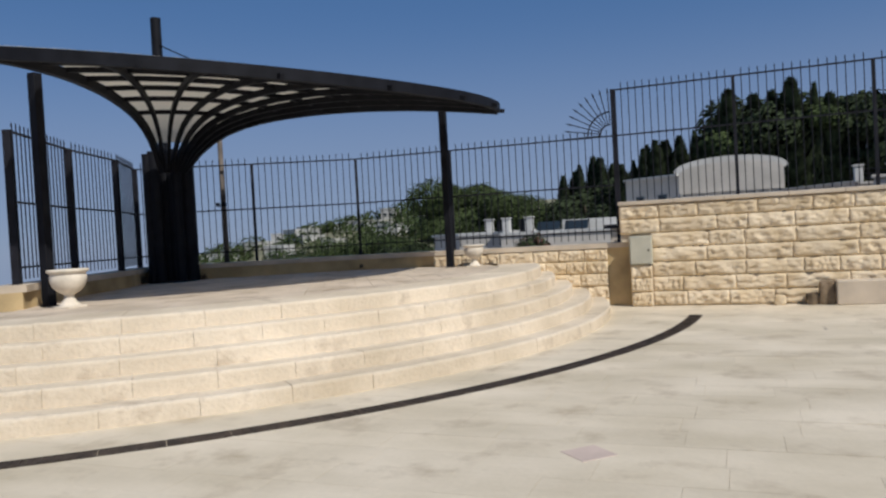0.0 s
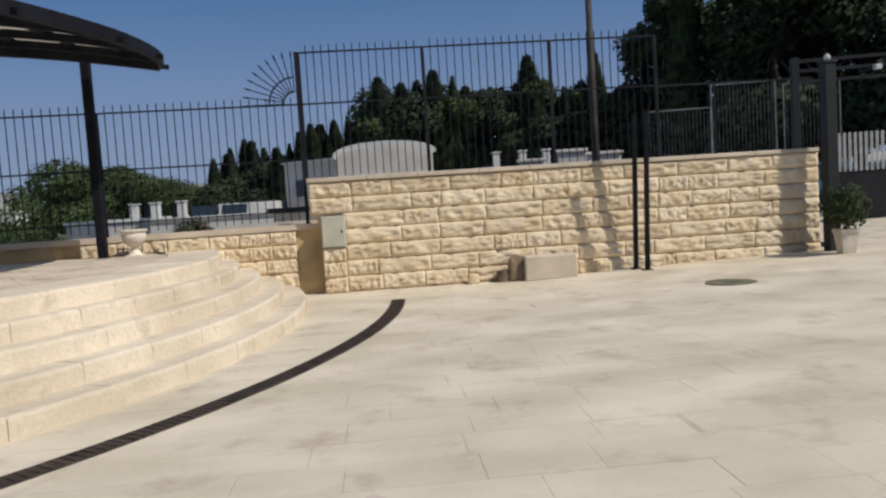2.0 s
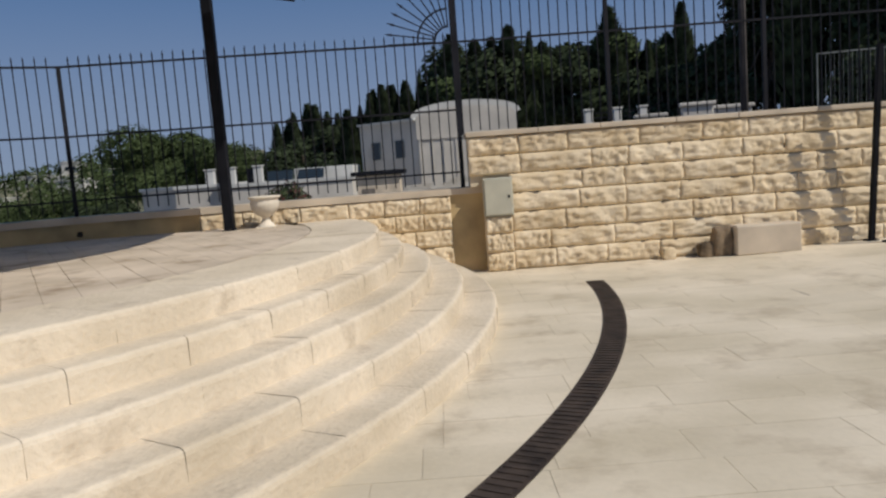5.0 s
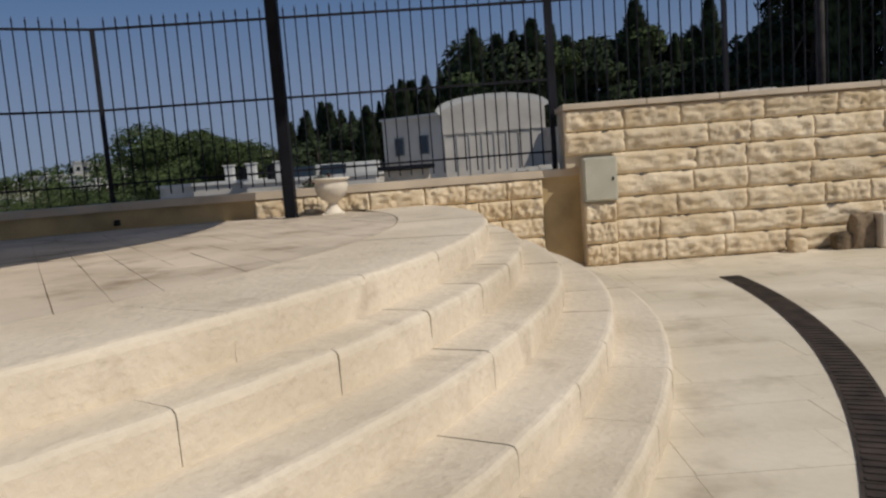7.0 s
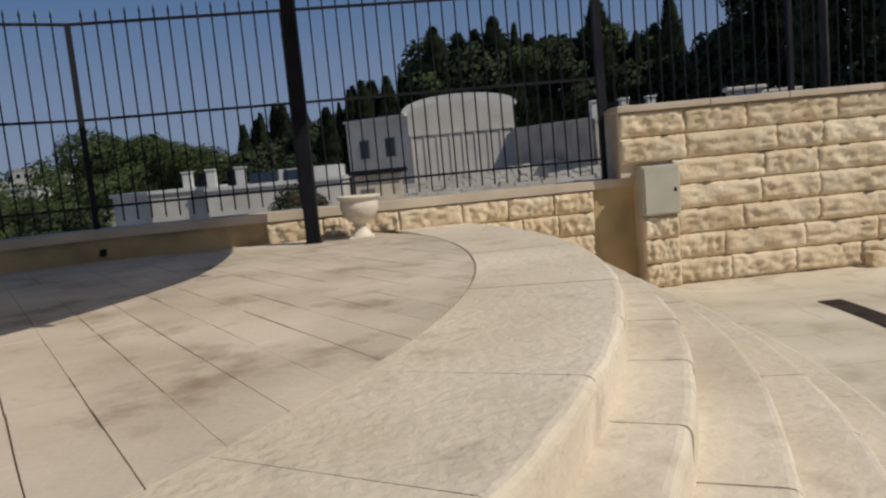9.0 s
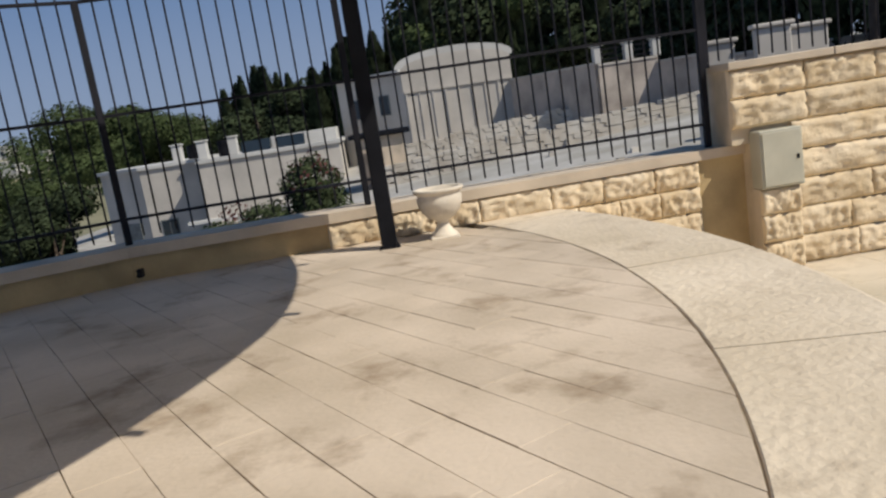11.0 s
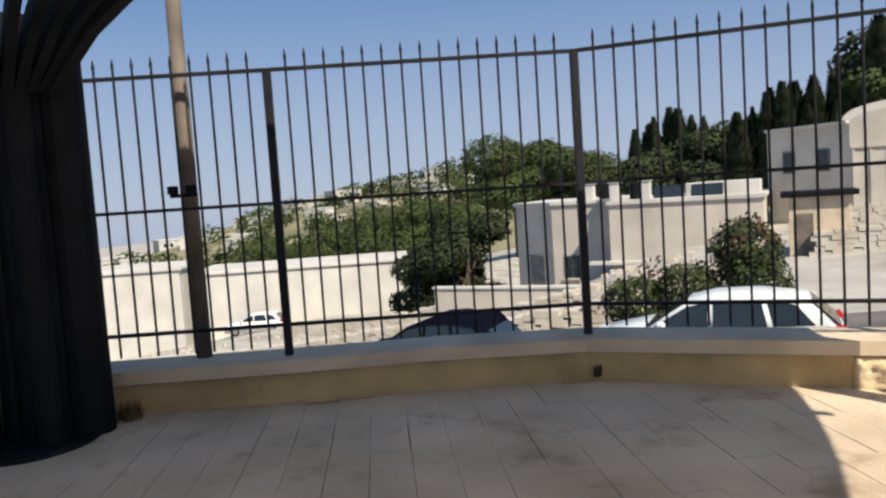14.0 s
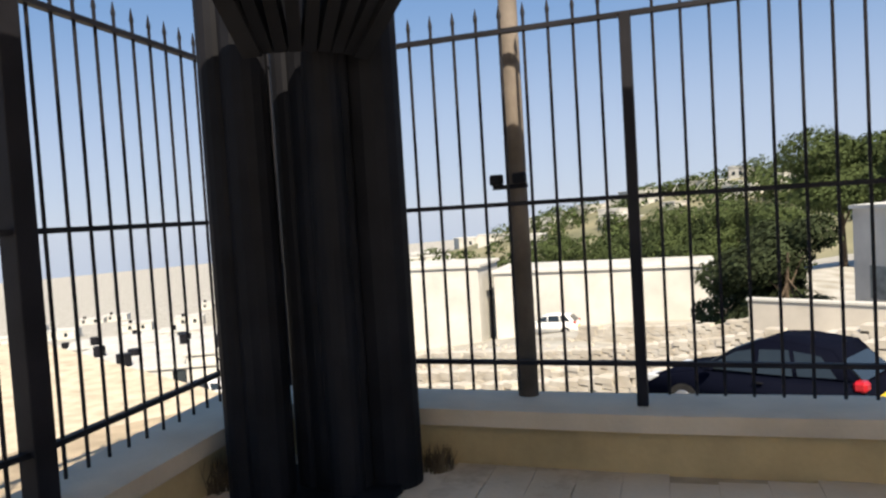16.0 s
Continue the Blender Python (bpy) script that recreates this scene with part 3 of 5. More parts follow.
# ---- gate and its end of the wall ----
M_GATE = mat("gate_black", (0.012, 0.012, 0.013), 0.5, 0.2, 3, 40, 0.05, spec=0.4)
M_SLAT = mat("gate_slat_grey", (0.42, 0.42, 0.40), 0.5, 0.15, 3, 40, 0.05)
M_MESH = mat("weathered_frame", (0.20, 0.21, 0.20), 0.6, 0.2, 3, 40, 0.1)
gp = thing("gate_post", pose(8.33, -0.28, 0.1), "stout black steel gate post at the wall's end", "post")
part("shaft", boxed(-0.10, -0.10, 0.0, 0.10, 0.10, 3.22, bevel=0.01), M_GATE, gp)
part("cap", boxed(-0.12, -0.12, 3.22, 0.12, 0.12, 3.26, bevel=0.01), M_GATE, gp)
bm = bmesh.new()
lathe(bm, ((0.02, 3.26), (0.05, 3.29), (0.055, 3.33), (0.03, 3.37), (0.005, 3.38)), 12)
part("lamp", bm, M_WHITE, gp, "small white lamp")

gate = thing("sliding_gate", pose(11.2, 4.62, 0, 0, 0, -13), "black sliding gate with a solid foot and grey upright slats", "gate")
GZ0 = 0.34
part("lower_panel", boxed(0, -0.03, GZ0, 7.2, 0.03, GZ0 + 1.15, bevel=0.006), M_GATE, gate)
for z in (GZ0 + 1.17, GZ0 + 2.0):
    part("rail", boxed(0, -0.04, z - 0.03, 7.2, 0.04, z + 0.03), M_GATE, gate)
slat = bpy.data.meshes.new("slat")
bm = boxed(-0.035, -0.055, GZ0 + 1.14, 0.035, -0.04, GZ0 + 2.05, bevel=0.004)
bm.to_mesh(slat)
bm.free()
slat.materials.append(M_SLAT)
for i in range(1, 60):
    share("slat", slat, gate, Matrix.Translation((i * 0.12, 0, 0)))
part("track", boxed(-0.5, -0.06, GZ0 - 0.10, 7.6, 0.06, GZ0 - 0.06), M_SLAT, gate)

portal = thing("gate_portal", pose(10.9, 5.2, 0, 0, 0, -13), "black steel truss spanning above the gate", "gate frame")
for x in (0.0, 8.2):
    part("post", boxed(x - 0.09, -0.09, 0.2, x + 0.09, 0.09, 4.3, bevel=0.01), M_GATE, portal)
for z in (3.72, 3.98, 4.22):
    part("beam", boxed(0, -0.05, z - 0.035, 8.2, 0.05, z + 0.035), M_GATE, portal)
for i in range(16):
    bm = bmesh.new()
    a, b = (0.2 + i * 0.5, 0, 3.72 if i % 2 else 4.22), (0.7 + i * 0.5, 0, 4.22 if i % 2 else 3.72)
    tube(bm, a, b, 0.016, n=6)
    part("brace", bm, M_GATE, portal)
lamp = thing("wall_lamp", pose(12.55, 4.55, 3.90), "small white floodlight on the gate truss", "lamp")
part("housing", boxed(-0.08, -0.12, -0.06, 0.08, 0.02, 0.06, bevel=0.015), M_WHITE, lamp)
part("bracket", boxed(-0.02, 0.02, -0.02, 0.02, 0.60, 0.02), M_GATE, lamp)

# rail and thin posts along the wall between the fence and the gate
rail = thing("wire_fence", pose(5.6, 0.40, WALLTOP), "thin grey wire fence on the wall towards the gate", "fence")
part("top_rail", boxed(0.03, -0.015, 1.24, 2.84, 0.015, 1.27), M_FENCE, rail)
for x in (1.05, 2.1):
    part("post", boxed(x - 0.015, -0.015, -0.02, x + 0.015, 0.015, 1.26), M_FENCE, rail)
for k in range(1, 9):
    part("wire", boxed(0.03, -0.002, k * 0.14 - 0.002, 2.82, 0.002, k * 0.14 + 0.002), M_FENCE, rail)


# framed mesh screens standing beyond the wall
def screen(x, y, z, w, h, rz):
    sc = thing("mesh_screen", pose(x, y, z, 0, 0, rz), "grey framed wire-mesh screen standing beyond the wall", "screen", "mesh screens")
    for a in ((0, 0, 0.03, h), (w - 0.03, 0, w, h), (0.03, 0, w - 0.03, 0.03), (0.03, h - 0.03, w - 0.03, h)):
        part("frame_bar", boxed(a[0], -0.015, a[1], a[2], 0.015, a[3]), M_MESH, sc)
    n = int(w / 0.09)
    for i in range(1, n):
        part("wire", boxed(i * w / n - 0.003, -0.003, 0.03, i * w / n + 0.003, 0.003, h - 0.03), M_MESH, sc)
    for x in (0.02, w - 0.02):
        part("leg", boxed(x - 0.02, -0.02, -2.2, x + 0.02, 0.02, 0.0), M_MESH, sc)


screen(7.7, 6.75, 2.05, 1.65, 1.32, -13)
screen(9.3, 6.38, 2.05, 1.6, 1.88, -13)
screen(11.2, 6.3, 2.05, 1.4, 1.8, -13)

# street lamp post beyond the high wall
sl = thing("utility_pole", pose(6.95, 8.9, 0), "tall brown utility pole beyond the wall", "pole")
bm = bmesh.new()
tube(bm, (0, 0, -1.2), (0, 0, 9.0), 0.10, 0.085, 14)
part("shaft", bm, mat("tarred_pole", (0.06, 0.05, 0.045), 0.85, 0.25, 3, 40, 0.4), sl, smooth=True)
part("crossarm", boxed(-0.7, -0.05, 8.5, 0.7, 0.05, 8.62), M_WOODPOLE, sl)

# ---- cars ----
def paint(name, c, rough=0.5):
    m = mat(name, c, rough, 0.05, 2, 40, 0.0, spec=0.12)
    m.node_tree.nodes["Principled BSDF"].inputs["IOR"].default_value = 1.2
    return m


M_TYRE = mat("tyre", (0.02, 0.02, 0.02), 0.85, 0.2, 8, 60, 0.2)
M_RIM = mat("rim", (0.45, 0.45, 0.46), 0.35, 0.1, 4, 40, 0.0, metal=0.8)
M_GLASS = mat("car_glass", (0.02, 0.028, 0.035), 0.05, 0.05, 2, 20, 0.0, spec=0.6)
M_GLASS.node_tree.nodes["Principled BSDF"].inputs["IOR"].default_value = 1.5
M_RED = mat("tail_lens", (0.45, 0.012, 0.02), 0.2, 0.05, 2, 20, 0.0, spec=0.6)
M_CLEAR = mat("head_lens", (0.6, 0.62, 0.64), 0.15, 0.05, 2, 20, 0.0, spec=0.8)


def car(x, y, z, rz, tilt, material, label, L=4.2, W=1.74, H=1.48):
    """A hatchback heading along its own +x axis."""
    c = thing("car", pose(x, y, z, 0, tilt, rz), label, "car")
    h = L / 2
    lower = ((-h, 0.42), (-h + 0.04, 0.25), (h - 0.06, 0.22), (h, 0.40), (h - 0.02, 0.62), (h - 0.25, 0.76), (h - 1.02, 0.92), (-h + 0.25, 0.98), (-h + 0.02, 0.90))
    upper = ((h - 1.05, 0.90), (h - 1.75, 1.34), (h - 2.2, H - 0.03), (-h + 1.3, H), (-h + 0.55, H - 0.08), (-h + 0.10, 0.95))

    def shell(profile, w0, w1, z0, z1):
        bm = bmesh.new()
        sides = []
        for s in (-1, 1):
            sides.append([bm.verts.new((px, s * (w0 + (w1 - w0) * max(0, min(1, (pz - z0) / (z1 - z0)))), pz)) for px, pz in profile])
        n = len(profile)
        for i in range(n):
            bm.faces.new((sides[0][i], sides[0][(i + 1) % n], sides[1][(i + 1) % n], sides[1][i]))
        bm.faces.new(sides[0][::-1]), bm.faces.new(sides[1])
        bmesh.ops.recalc_face_normals(bm, faces=bm.faces)
        bmesh.ops.bevel(bm, geom=[e for e in bm.edges if abs(e.verts[0].co.y - e.verts[1].co.y) < 0.3], offset=0.06, segments=3, affect="EDGES")
        return bm

    body = part("body", shell(lower, W / 2, W / 2 - 0.04, 0.2, 1.0), material, c, smooth=True)
    part("cabin", shell(upper, W / 2 - 0.05, W / 2 - 0.24, 0.9, H), material, c, smooth=True)

    def yw(pz):
        return W / 2 - 0.05 + (-0.19) * max(0, min(1, (pz - 0.9) / (H - 0.9))) + 0.004

    for s in (-1, 1):
        for pts in (((h - 1.22, 0.96), (h - 1.78, 1.30), (h - 2.12, 1.37), (h - 2.12, 0.97)), ((h - 2.20, 0.97), (h - 2.20, 1.37), (-h + 1.25, 1.40), (-h + 1.15, 0.98)), ((-h + 1.07, 0.99), (-h + 1.17, 1.39), (-h + 0.72, 1.34), (-h + 0.45, 1.02))):
            bm = bmesh.new()
            a = [bm.verts.new((px, s * yw(pz), pz)) for px, pz in pts]
            b = [bm.verts.new((px, s * (yw(pz) - 0.02), pz)) for px, pz in pts]
            n = len(a)
            bm.faces.new(a if s < 0 else a[::-1])
            for i in range(n):
                bm.faces.new((a[i], b[i], b[(i + 1) % n], a[(i + 1) % n]))
            bmesh.ops.recalc_face_normals(bm, faces=bm.faces)
            part("side_window", bm, M_GLASS, c)
        part("door_handle", boxed(-0.35, s * (W / 2) - 0.015, 0.80, -0.18, s * (W / 2) + 0.015, 0.83, bevel=0.004), M_STEEL, c)
        part("mirror", boxed(h - 1.45, s * (W / 2 + 0.08) - 0.07, 0.95, h - 1.30, s * (W / 2 + 0.08) + 0.07, 1.08, bevel=0.03), material, c)
        part("tail_light", boxed(-h - 0.012, s * (W / 2 - 0.15) - 0.10, 0.84, -h + 0.20, s * (W / 2 - 0.13) + 0.125, 1.02, bevel=0.045), M_RED, c)
        part("headlight", boxed(h - 0.30, s * (W / 2 - 0.24) - 0.16, 0.58, h + 0.005, s * (W / 2 - 0.24) + 0.18, 0.72, bevel=0.02), M_CLEAR, c)
    for x0, x1, z0, z1, y in ((h - 1.10, h - 1.72, 0.955, 1.345, 0.60), (-h + 0.09, -h + 0.50, 1.00, 1.37, 0.60)):
        bm = bmesh.new()
        o = 0.02 if x0 > 0 else -0.02
        vs = [bm.verts.new(p) for p in ((x0 + o, -y - 0.08, z0), (x0 + o, y + 0.08, z0), (x1 + o, y - 0.04, z1), (x1 + o, -y + 0.04, z1))]
        bs = [bm.verts.new(v.co - Vector((o, 0, 0.02))) for v in vs]
        bm.faces.new(vs)
        for i in range(4):
            bm.faces.new((vs[i], bs[i], bs[(i + 1) % 4], vs[(i + 1) % 4]))
        part("windscreen" if x0 > 0 else "rear_window", bm, M_GLASS, c)
    part("bumper", boxed(-h - 0.03, -W / 2 + 0.06, 0.28, -h + 0.12, W / 2 - 0.06, 0.52, bevel=0.04), material, c)
    part("number_plate", boxed(-h - 0.045, -0.26, 0.56, -h + 0.02, 0.26, 0.67, bevel=0.003), mat("plate_yellow", (0.75, 0.55, 0.05), 0.5, 0.05), c)
    for sx in (-h + 0.78, h - 0.80):
        for s in (-1, 1):
            bm = bmesh.new()
            tube(bm, (sx, s * (W / 2 - 0.18), 0.31), (sx, s * (W / 2 + 0.005), 0.31), 0.31, n=24)
            wh = part("wheel", bm, M_TYRE, c)
            bm = bmesh.new()
            tube(bm, (sx, s * (W / 2), 0.31), (sx, s * (W / 2 + 0.015), 0.31), 0.20, 0.18, n=20)
            part("rim", bm, M_RIM, wh)
    return c


def road_z(x, y):
    return outer_ground(x, y) + 0.12


car(-11.75, 9.3, road_z(-11.75, 9.3) + 0.10, 180, 0, paint("dark_blue_paint", (0.003, 0.004, 0.010), 0.8), "dark navy hatchback with red tail lights on the street", L=3.95, H=1.55)
car(-5.9, 8.6, road_z(-5.9, 8.6), 180, 0, paint("silver_white_paint", (0.62, 0.66, 0.68)), "silvery white saloon car parked on the street")
car(13.6, 10.3, road_z(13.6, 10.3) + 0.02, 160, 0, paint("petrol_blue_paint", (0.02, 0.07, 0.10)), "dark petrol-blue car parked beyond the high wall")


# ---- houses ----
def window(parent, x, y, z, w, h):
    wi = part("window", boxed(x - w / 2, y - 0.04, z, x + w / 2, y + 0.02, z + h), M_MESH, parent)
    part("sill", boxed(x - w / 2 - 0.08, y - 0.12, z - 0.08, x + w / 2 + 0.08, y + 0.0, z), M_CAP, wi)
    part("pane", boxed(x - w / 2 + 0.06, y - 0.055, z + 0.06, x - 0.02, y - 0.043, z + h - 0.06), M_GLASS, wi)
    part("pane", boxed(x + 0.02, y - 0.055, z + 0.06, x + w / 2 - 0.06, y - 0.043, z + h - 0.06), M_GLASS, wi)


def prism(bm, foot, z0, z1):
    """An upright block on a footprint of any shape."""
    lo, hi = [bm.verts.new((x, y, z0)) for x, y in foot], [bm.verts.new((x, y, z1)) for x, y in foot]
    n = len(foot)
    bm.faces.new(lo[::-1]), bm.faces.new(hi)
    for i in range(n):
        bm.faces.new((lo[i], lo[(i + 1) % n], hi[(i + 1) % n], hi[i]))
    bmesh.ops.recalc_face_normals(bm, faces=bm.faces)
    return bm


# house with an arched front and a long side that turns away from the street
dome = thing("house", pose(0, 35, 0), "pale stone house with a low arched parapet", "house")
side_foot = [(-5.5, 2.6), (-1.9, 0.0), (4.1, 0.0), (4.1, 8.5), (-5.5, 9.0)]
part("wall", prism(bmesh.new(), side_foot, -2.0, 4.28), M_HOUSE, dome)
bm = bmesh.new()
prof = [(-1.9, 4.28), (4.1, 4.28)] + [(1.1 + 3.0 * math.cos(radians(a)), 4.32 + 0.62 * math.sin(radians(a))) for a in range(0, 181, 12)]
f = [bm.verts.new((px, 0.0, pz)) for px, pz in prof]
b = [bm.verts.new((px, 0.45, pz)) for px, pz in prof]
n = len(prof)
bm.faces.new(f), bm.faces.new(b[::-1])
for i in range(n):
    bm.faces.new((f[i], f[(i + 1) % n], b[(i + 1) % n], b[i]))
bmesh.ops.recalc_face_normals(bm, faces=bm.faces)
part("arched_parapet", bm, M_HOUSE, dome)
bm = bmesh.new()
sweep(bm, [(1.1 + 3.02 * math.cos(radians(a)), 0.2, 4.36 + 0.63 * math.sin(radians(a))) for a in range(0, 181, 10)], 0.6, 0.10, up=Vector((0, 1, 0)))
part("arched_coping", bm, M_WHITE, dome)
bm = bmesh.new()
sweep(bm, [(-5.52, 2.6, 4.34), (-1.92, -0.02, 4.34)], 0.4, 0.12)
part("side_coping", bm, M_WHITE, dome)
part("string_course", boxed(-1.85, -0.09, 3.1, 4.05, 0.0, 3.22), M_HOUSE, dome)
for i in range(9):
    part("pilaster", boxed(-1.8 + i * 0.72, -0.06, 0.1, -1.70 + i * 0.72, 0.0, 3.1), M_HOUSE, dome)
part("plinth", boxed(-1.95, -0.35, -2.0, 4.3, 0.0, 0.12, bevel=0.03), M_CAP, dome)
for k, (u, z) in enumerate(((0.30, 2.1), (0.72, 2.1))):
    c = Vector((-1.9 - 3.6 * u, 2.6 * u, 0))
    wi = part("window", box(bmesh.new(), -0.35, -0.05, z, 0.35, 0.03, z + 1.1, m=Matrix.Translation(c) @ Matrix.Rotation(math.atan2(-2.6, 3.6), 4, "Z")), M_MESH, dome)
    part("pane", box(bmesh.new(), -0.29, -0.062, z + 0.06, 0.29, -0.053, z + 1.04, m=Matrix.Translation(c) @ Matrix.Rotation(math.atan2(-2.6, 3.6), 4, "Z")), M_GLASS, wi)

# garden wall that comes forward from the arched house, then runs on along the slope
M_GREY = mat("grey_garden_stone", (0.46, 0.40, 0.345), 0.9, 0.2, 0.8, 10, 0.3)
gw = thing("garden_wall", pose(0, 0, 0), "long grey stone garden wall topped by short white pillars", "wall")
GARDEN = ((4.12, 34.96), (7.2, 29.5), (10.2, 29.5), (11.6, 26.6), (19.0, 26.9))
for i, (p, q) in enumerate(zip(GARDEN, GARDEN[1:])):
    top = (2.95, 2.85, 2.6, 2.35)[i]
    bm = bmesh.new()
    sweep(bm, [(*p, top / 2 - 1), (*q, top / 2 - 1)], 0.35, top + 2)
    part("wall", bm, M_GREY, gw)
    bm = bmesh.new()
    sweep(bm, [(*p, top + 0.05), (*q, top + 0.05)], 0.46, 0.10)
    part("coping", bm, M_HOUSE, gw)
for x in (7.25, 8.75, 10.1):
    part("pillar", boxed(x - 0.2, 29.3, 2.95, x + 0.2, 29.7, 3.75, bevel=0.03), M_WHITE, gw)
    part("pillar_cap", boxed(x - 0.26, 29.24, 3.75, x + 0.26, 29.76, 3.84, bevel=0.02), M_WHITE, gw)
for x0, x1 in ((7.47, 8.53), (8.97, 9.88)):
    for z in (3.12, 3.36, 3.60):
        part("railing", boxed(x0, 29.47, z - 0.03, x1, 29.53, z + 0.03), M_STEEL, gw)

# flat-roofed house, its right half standing forward
ha = thing("house", pose(0, 33, 0), "flat-roofed pale stone house with white roof pillars", "house")
part("wall", prism(bmesh.new(), [(-18.4, 1.6), (-15.9, 0.0), (-12.6, 0.0), (-12.6, 8.0), (-18.4, 8.0)], -9.0, 1.25), M_HOUSE, ha)
part("wall", prism(bmesh.new(), [(-12.6, -1.3), (-5.6, -1.3), (-5.6, 8.0), (-12.6, 8.0)], -9.0, 1.15), M_HOUSE, ha)
part("parapet", prism(bmesh.new(), [(-18.55, 1.55), (-15.95, -0.12), (-12.72, -0.12), (-12.72, 8.1), (-18.55, 8.1)], 1.25, 1.42), M_WHITE, ha)
part("parapet", prism(bmesh.new(), [(-12.715, -1.42), (-5.48, -1.42), (-5.48, 8.1), (-12.715, 8.1)], 1.15, 1.32), M_WHITE, ha)
for x, y in ((-13.9, 0.4), (-12.4, -0.6), (-10.9, -0.6)):
    part("pillar", boxed(x - 0.24, y - 0.24, 1.31, x + 0.24, y + 0.24, 2.2, bevel=0.03), M_WHITE, ha)
    part("pillar_cap", boxed(x - 0.3, y - 0.3, 2.2, x + 0.3, y + 0.3, 2.28, bevel=0.02), M_WHITE, ha)
for x in (-13.2, -11.6):
    bm = bmesh.new()
    tube(bm, (x, 1.4, 1.3), (x, 1.4, 2.15), 0.46, n=18)
    part("water_tank", bm, M_STEEL, ha)
for x in (-10.0, -8.2):
    bm = boxed(-0.75, -0.04, 0.0, 0.75, 0.04, 0.75, m=Matrix.Translation((x, 0.6, 1.3)) @ Matrix.Rotation(radians(-40), 4, "X"))
    part("solar_panel", bm, M_GLASS, ha)
part("roof_room", boxed(-9.3, 1.6, 1.3, -5.8, 6.0, 1.95, bevel=0.03), M_WHITE, ha)
window(ha, -14.9, 0.0, -2.6, 0.9, 1.2)
bm = box(bmesh.new(), -0.6, -0.05, -2.95, 0.6, 0.03, -1.4, m=Matrix.Translation((-17.0, 0.70, 0)) @ Matrix.Rotation(math.atan2(-1.6, 2.5), 4, "Z"))
part("shutter", bm, M_MESH, ha, "grey closed shutter")
part("ledge", boxed(-13.6, -1.75, -1.75, -5.7, -1.3, -1.60), M_WHITE, ha)
part("door", boxed(-10.2, -1.34, -3.6, -9.2, -1.27, -1.9), M_STEEL, ha)
part("yard_wall", boxed(-21.0, -4.2, -9.0, -13.0, -3.9, -2.55, bevel=0.03), M_HOUSE, ha)
part("yard_coping", boxed(-21.05, -4.28, -2.55, -12.95, -3.82, -2.42, bevel=0.02), M_WHITE, ha)

# kiosk beside the shrub
ki = thing("gate_house", pose(-4.6, 24.5, outer_ground(-4.6, 24.5)), "small cream stone hut with a dark flat roof", "hut")
part("wall", boxed(0, 0, -0.3, 2.0, 1.8, 2.1, bevel=0.02), M_CAP, ki)
part("roof", boxed(-0.25, -0.25, 2.1, 2.25, 2.05, 2.3, bevel=0.03), M_STEEL, ki)
part("door", boxed(0.2, -0.03, 0.0, 0.8, 0.01, 1.5), M_WOODPOLE, ki)


M_RUBBLE = mat("bleached_rubble", (0.49, 0.46, 0.41), 0.95, 0.25, 1.2, 14, 0.5, tint=(0.44, 0.39, 0.32))


# terraced rubble walls on the slope across the street
def rubble(x0, x1, y, h, label):
    bm = bmesh.new()
    rng = random.Random(int(y * 10))
    k = 0.0
    while k < h:
        hh = rng.uniform(0.14, 0.2)
        x = x0 + rng.uniform(0, 0.3)
        while x < x1:
            w = rng.uniform(0.25, 0.75)
            z = outer_ground(x + w / 2, y) + k - 0.1 + rng.uniform(-0.015, 0.015)
            o = rng.uniform(-0.04, 0.04) + k * 0.15
            if k + hh < h or rng.random() < 0.94:
                box(bm, x + 0.006, y + o, z, x + w - 0.006, y + 0.7, z + hh - 0.006)
            x += w
        k += hh
    t = thing("terrace_wall", Matrix.Identity(4), label, "wall")
    tagged(part("stones", bm, M_RUBBLE, t), kind="stuff")


rubble(-34, -8.5, 14.6, 0.6, "low dry-stone terrace wall along the street")
rubble(-40, -6, 18.6, 0.7, "weathered white dry-stone terrace wall on the slope")
rubble(-46, -18, 24.0, 0.8, "long bleached dry-stone terrace wall on the slope")
rubble(-4, 15, 24.0, 0.8, "cream dry-stone terrace wall below the arched house")
rubble(-3, 18, 31.0, 1.0, "broad stone retaining wall below the arched house")
rubble(-34, -20, 33.0, 0.9, "bleached stone terrace wall far down the slope")


def scatter(x0, x1, y0, y1, n, seed, label):
    """Loose stones lying over the slope."""
    bm = bmesh.new()
    rng = random.Random(seed)
    for _ in range(n):
        x, y, s = rng.uniform(x0, x1), rng.uniform(y0, y1), rng.uniform(0.05, 0.2)
        z = outer_ground(x, y) + 0.08
        w, d, h = s * rng.uniform(0.7, 1.6), s * rng.uniform(0.7, 1.3), s * rng.uniform(0.5, 0.9)
        lo = [bm.verts.new((x + w * px * rng.uniform(0.7, 1.1), y + d * py * rng.uniform(0.7, 1.1), z - 0.35)) for px, py in ((-1, -1), (1, -1), (1, 1), (-1, 1))]
        hi = [bm.verts.new((x + w * px * rng.uniform(0.4, 0.8), y + d * py * rng.uniform(0.4, 0.8), z + h * rng.uniform(0.6, 1.1))) for px, py in ((-1, -1), (1, -1), (1, 1), (-1, 1))]
        bm.faces.new(hi)
        for i in range(4):
            k = (i + 1) % 4
            bm.faces.new((lo[i], lo[k], hi[k], hi[i]))
    tagged(link("loose_stones", bm, M_RUBBLE), label, "stones", kind="stuff")


scatter(-6, 17, 15, 32, 60, 51, "loose pale stones over the slope below the garden wall")
scatter(-48, -8, 14.5, 34, 600, 52, "loose bleached stones over the slope across the street")


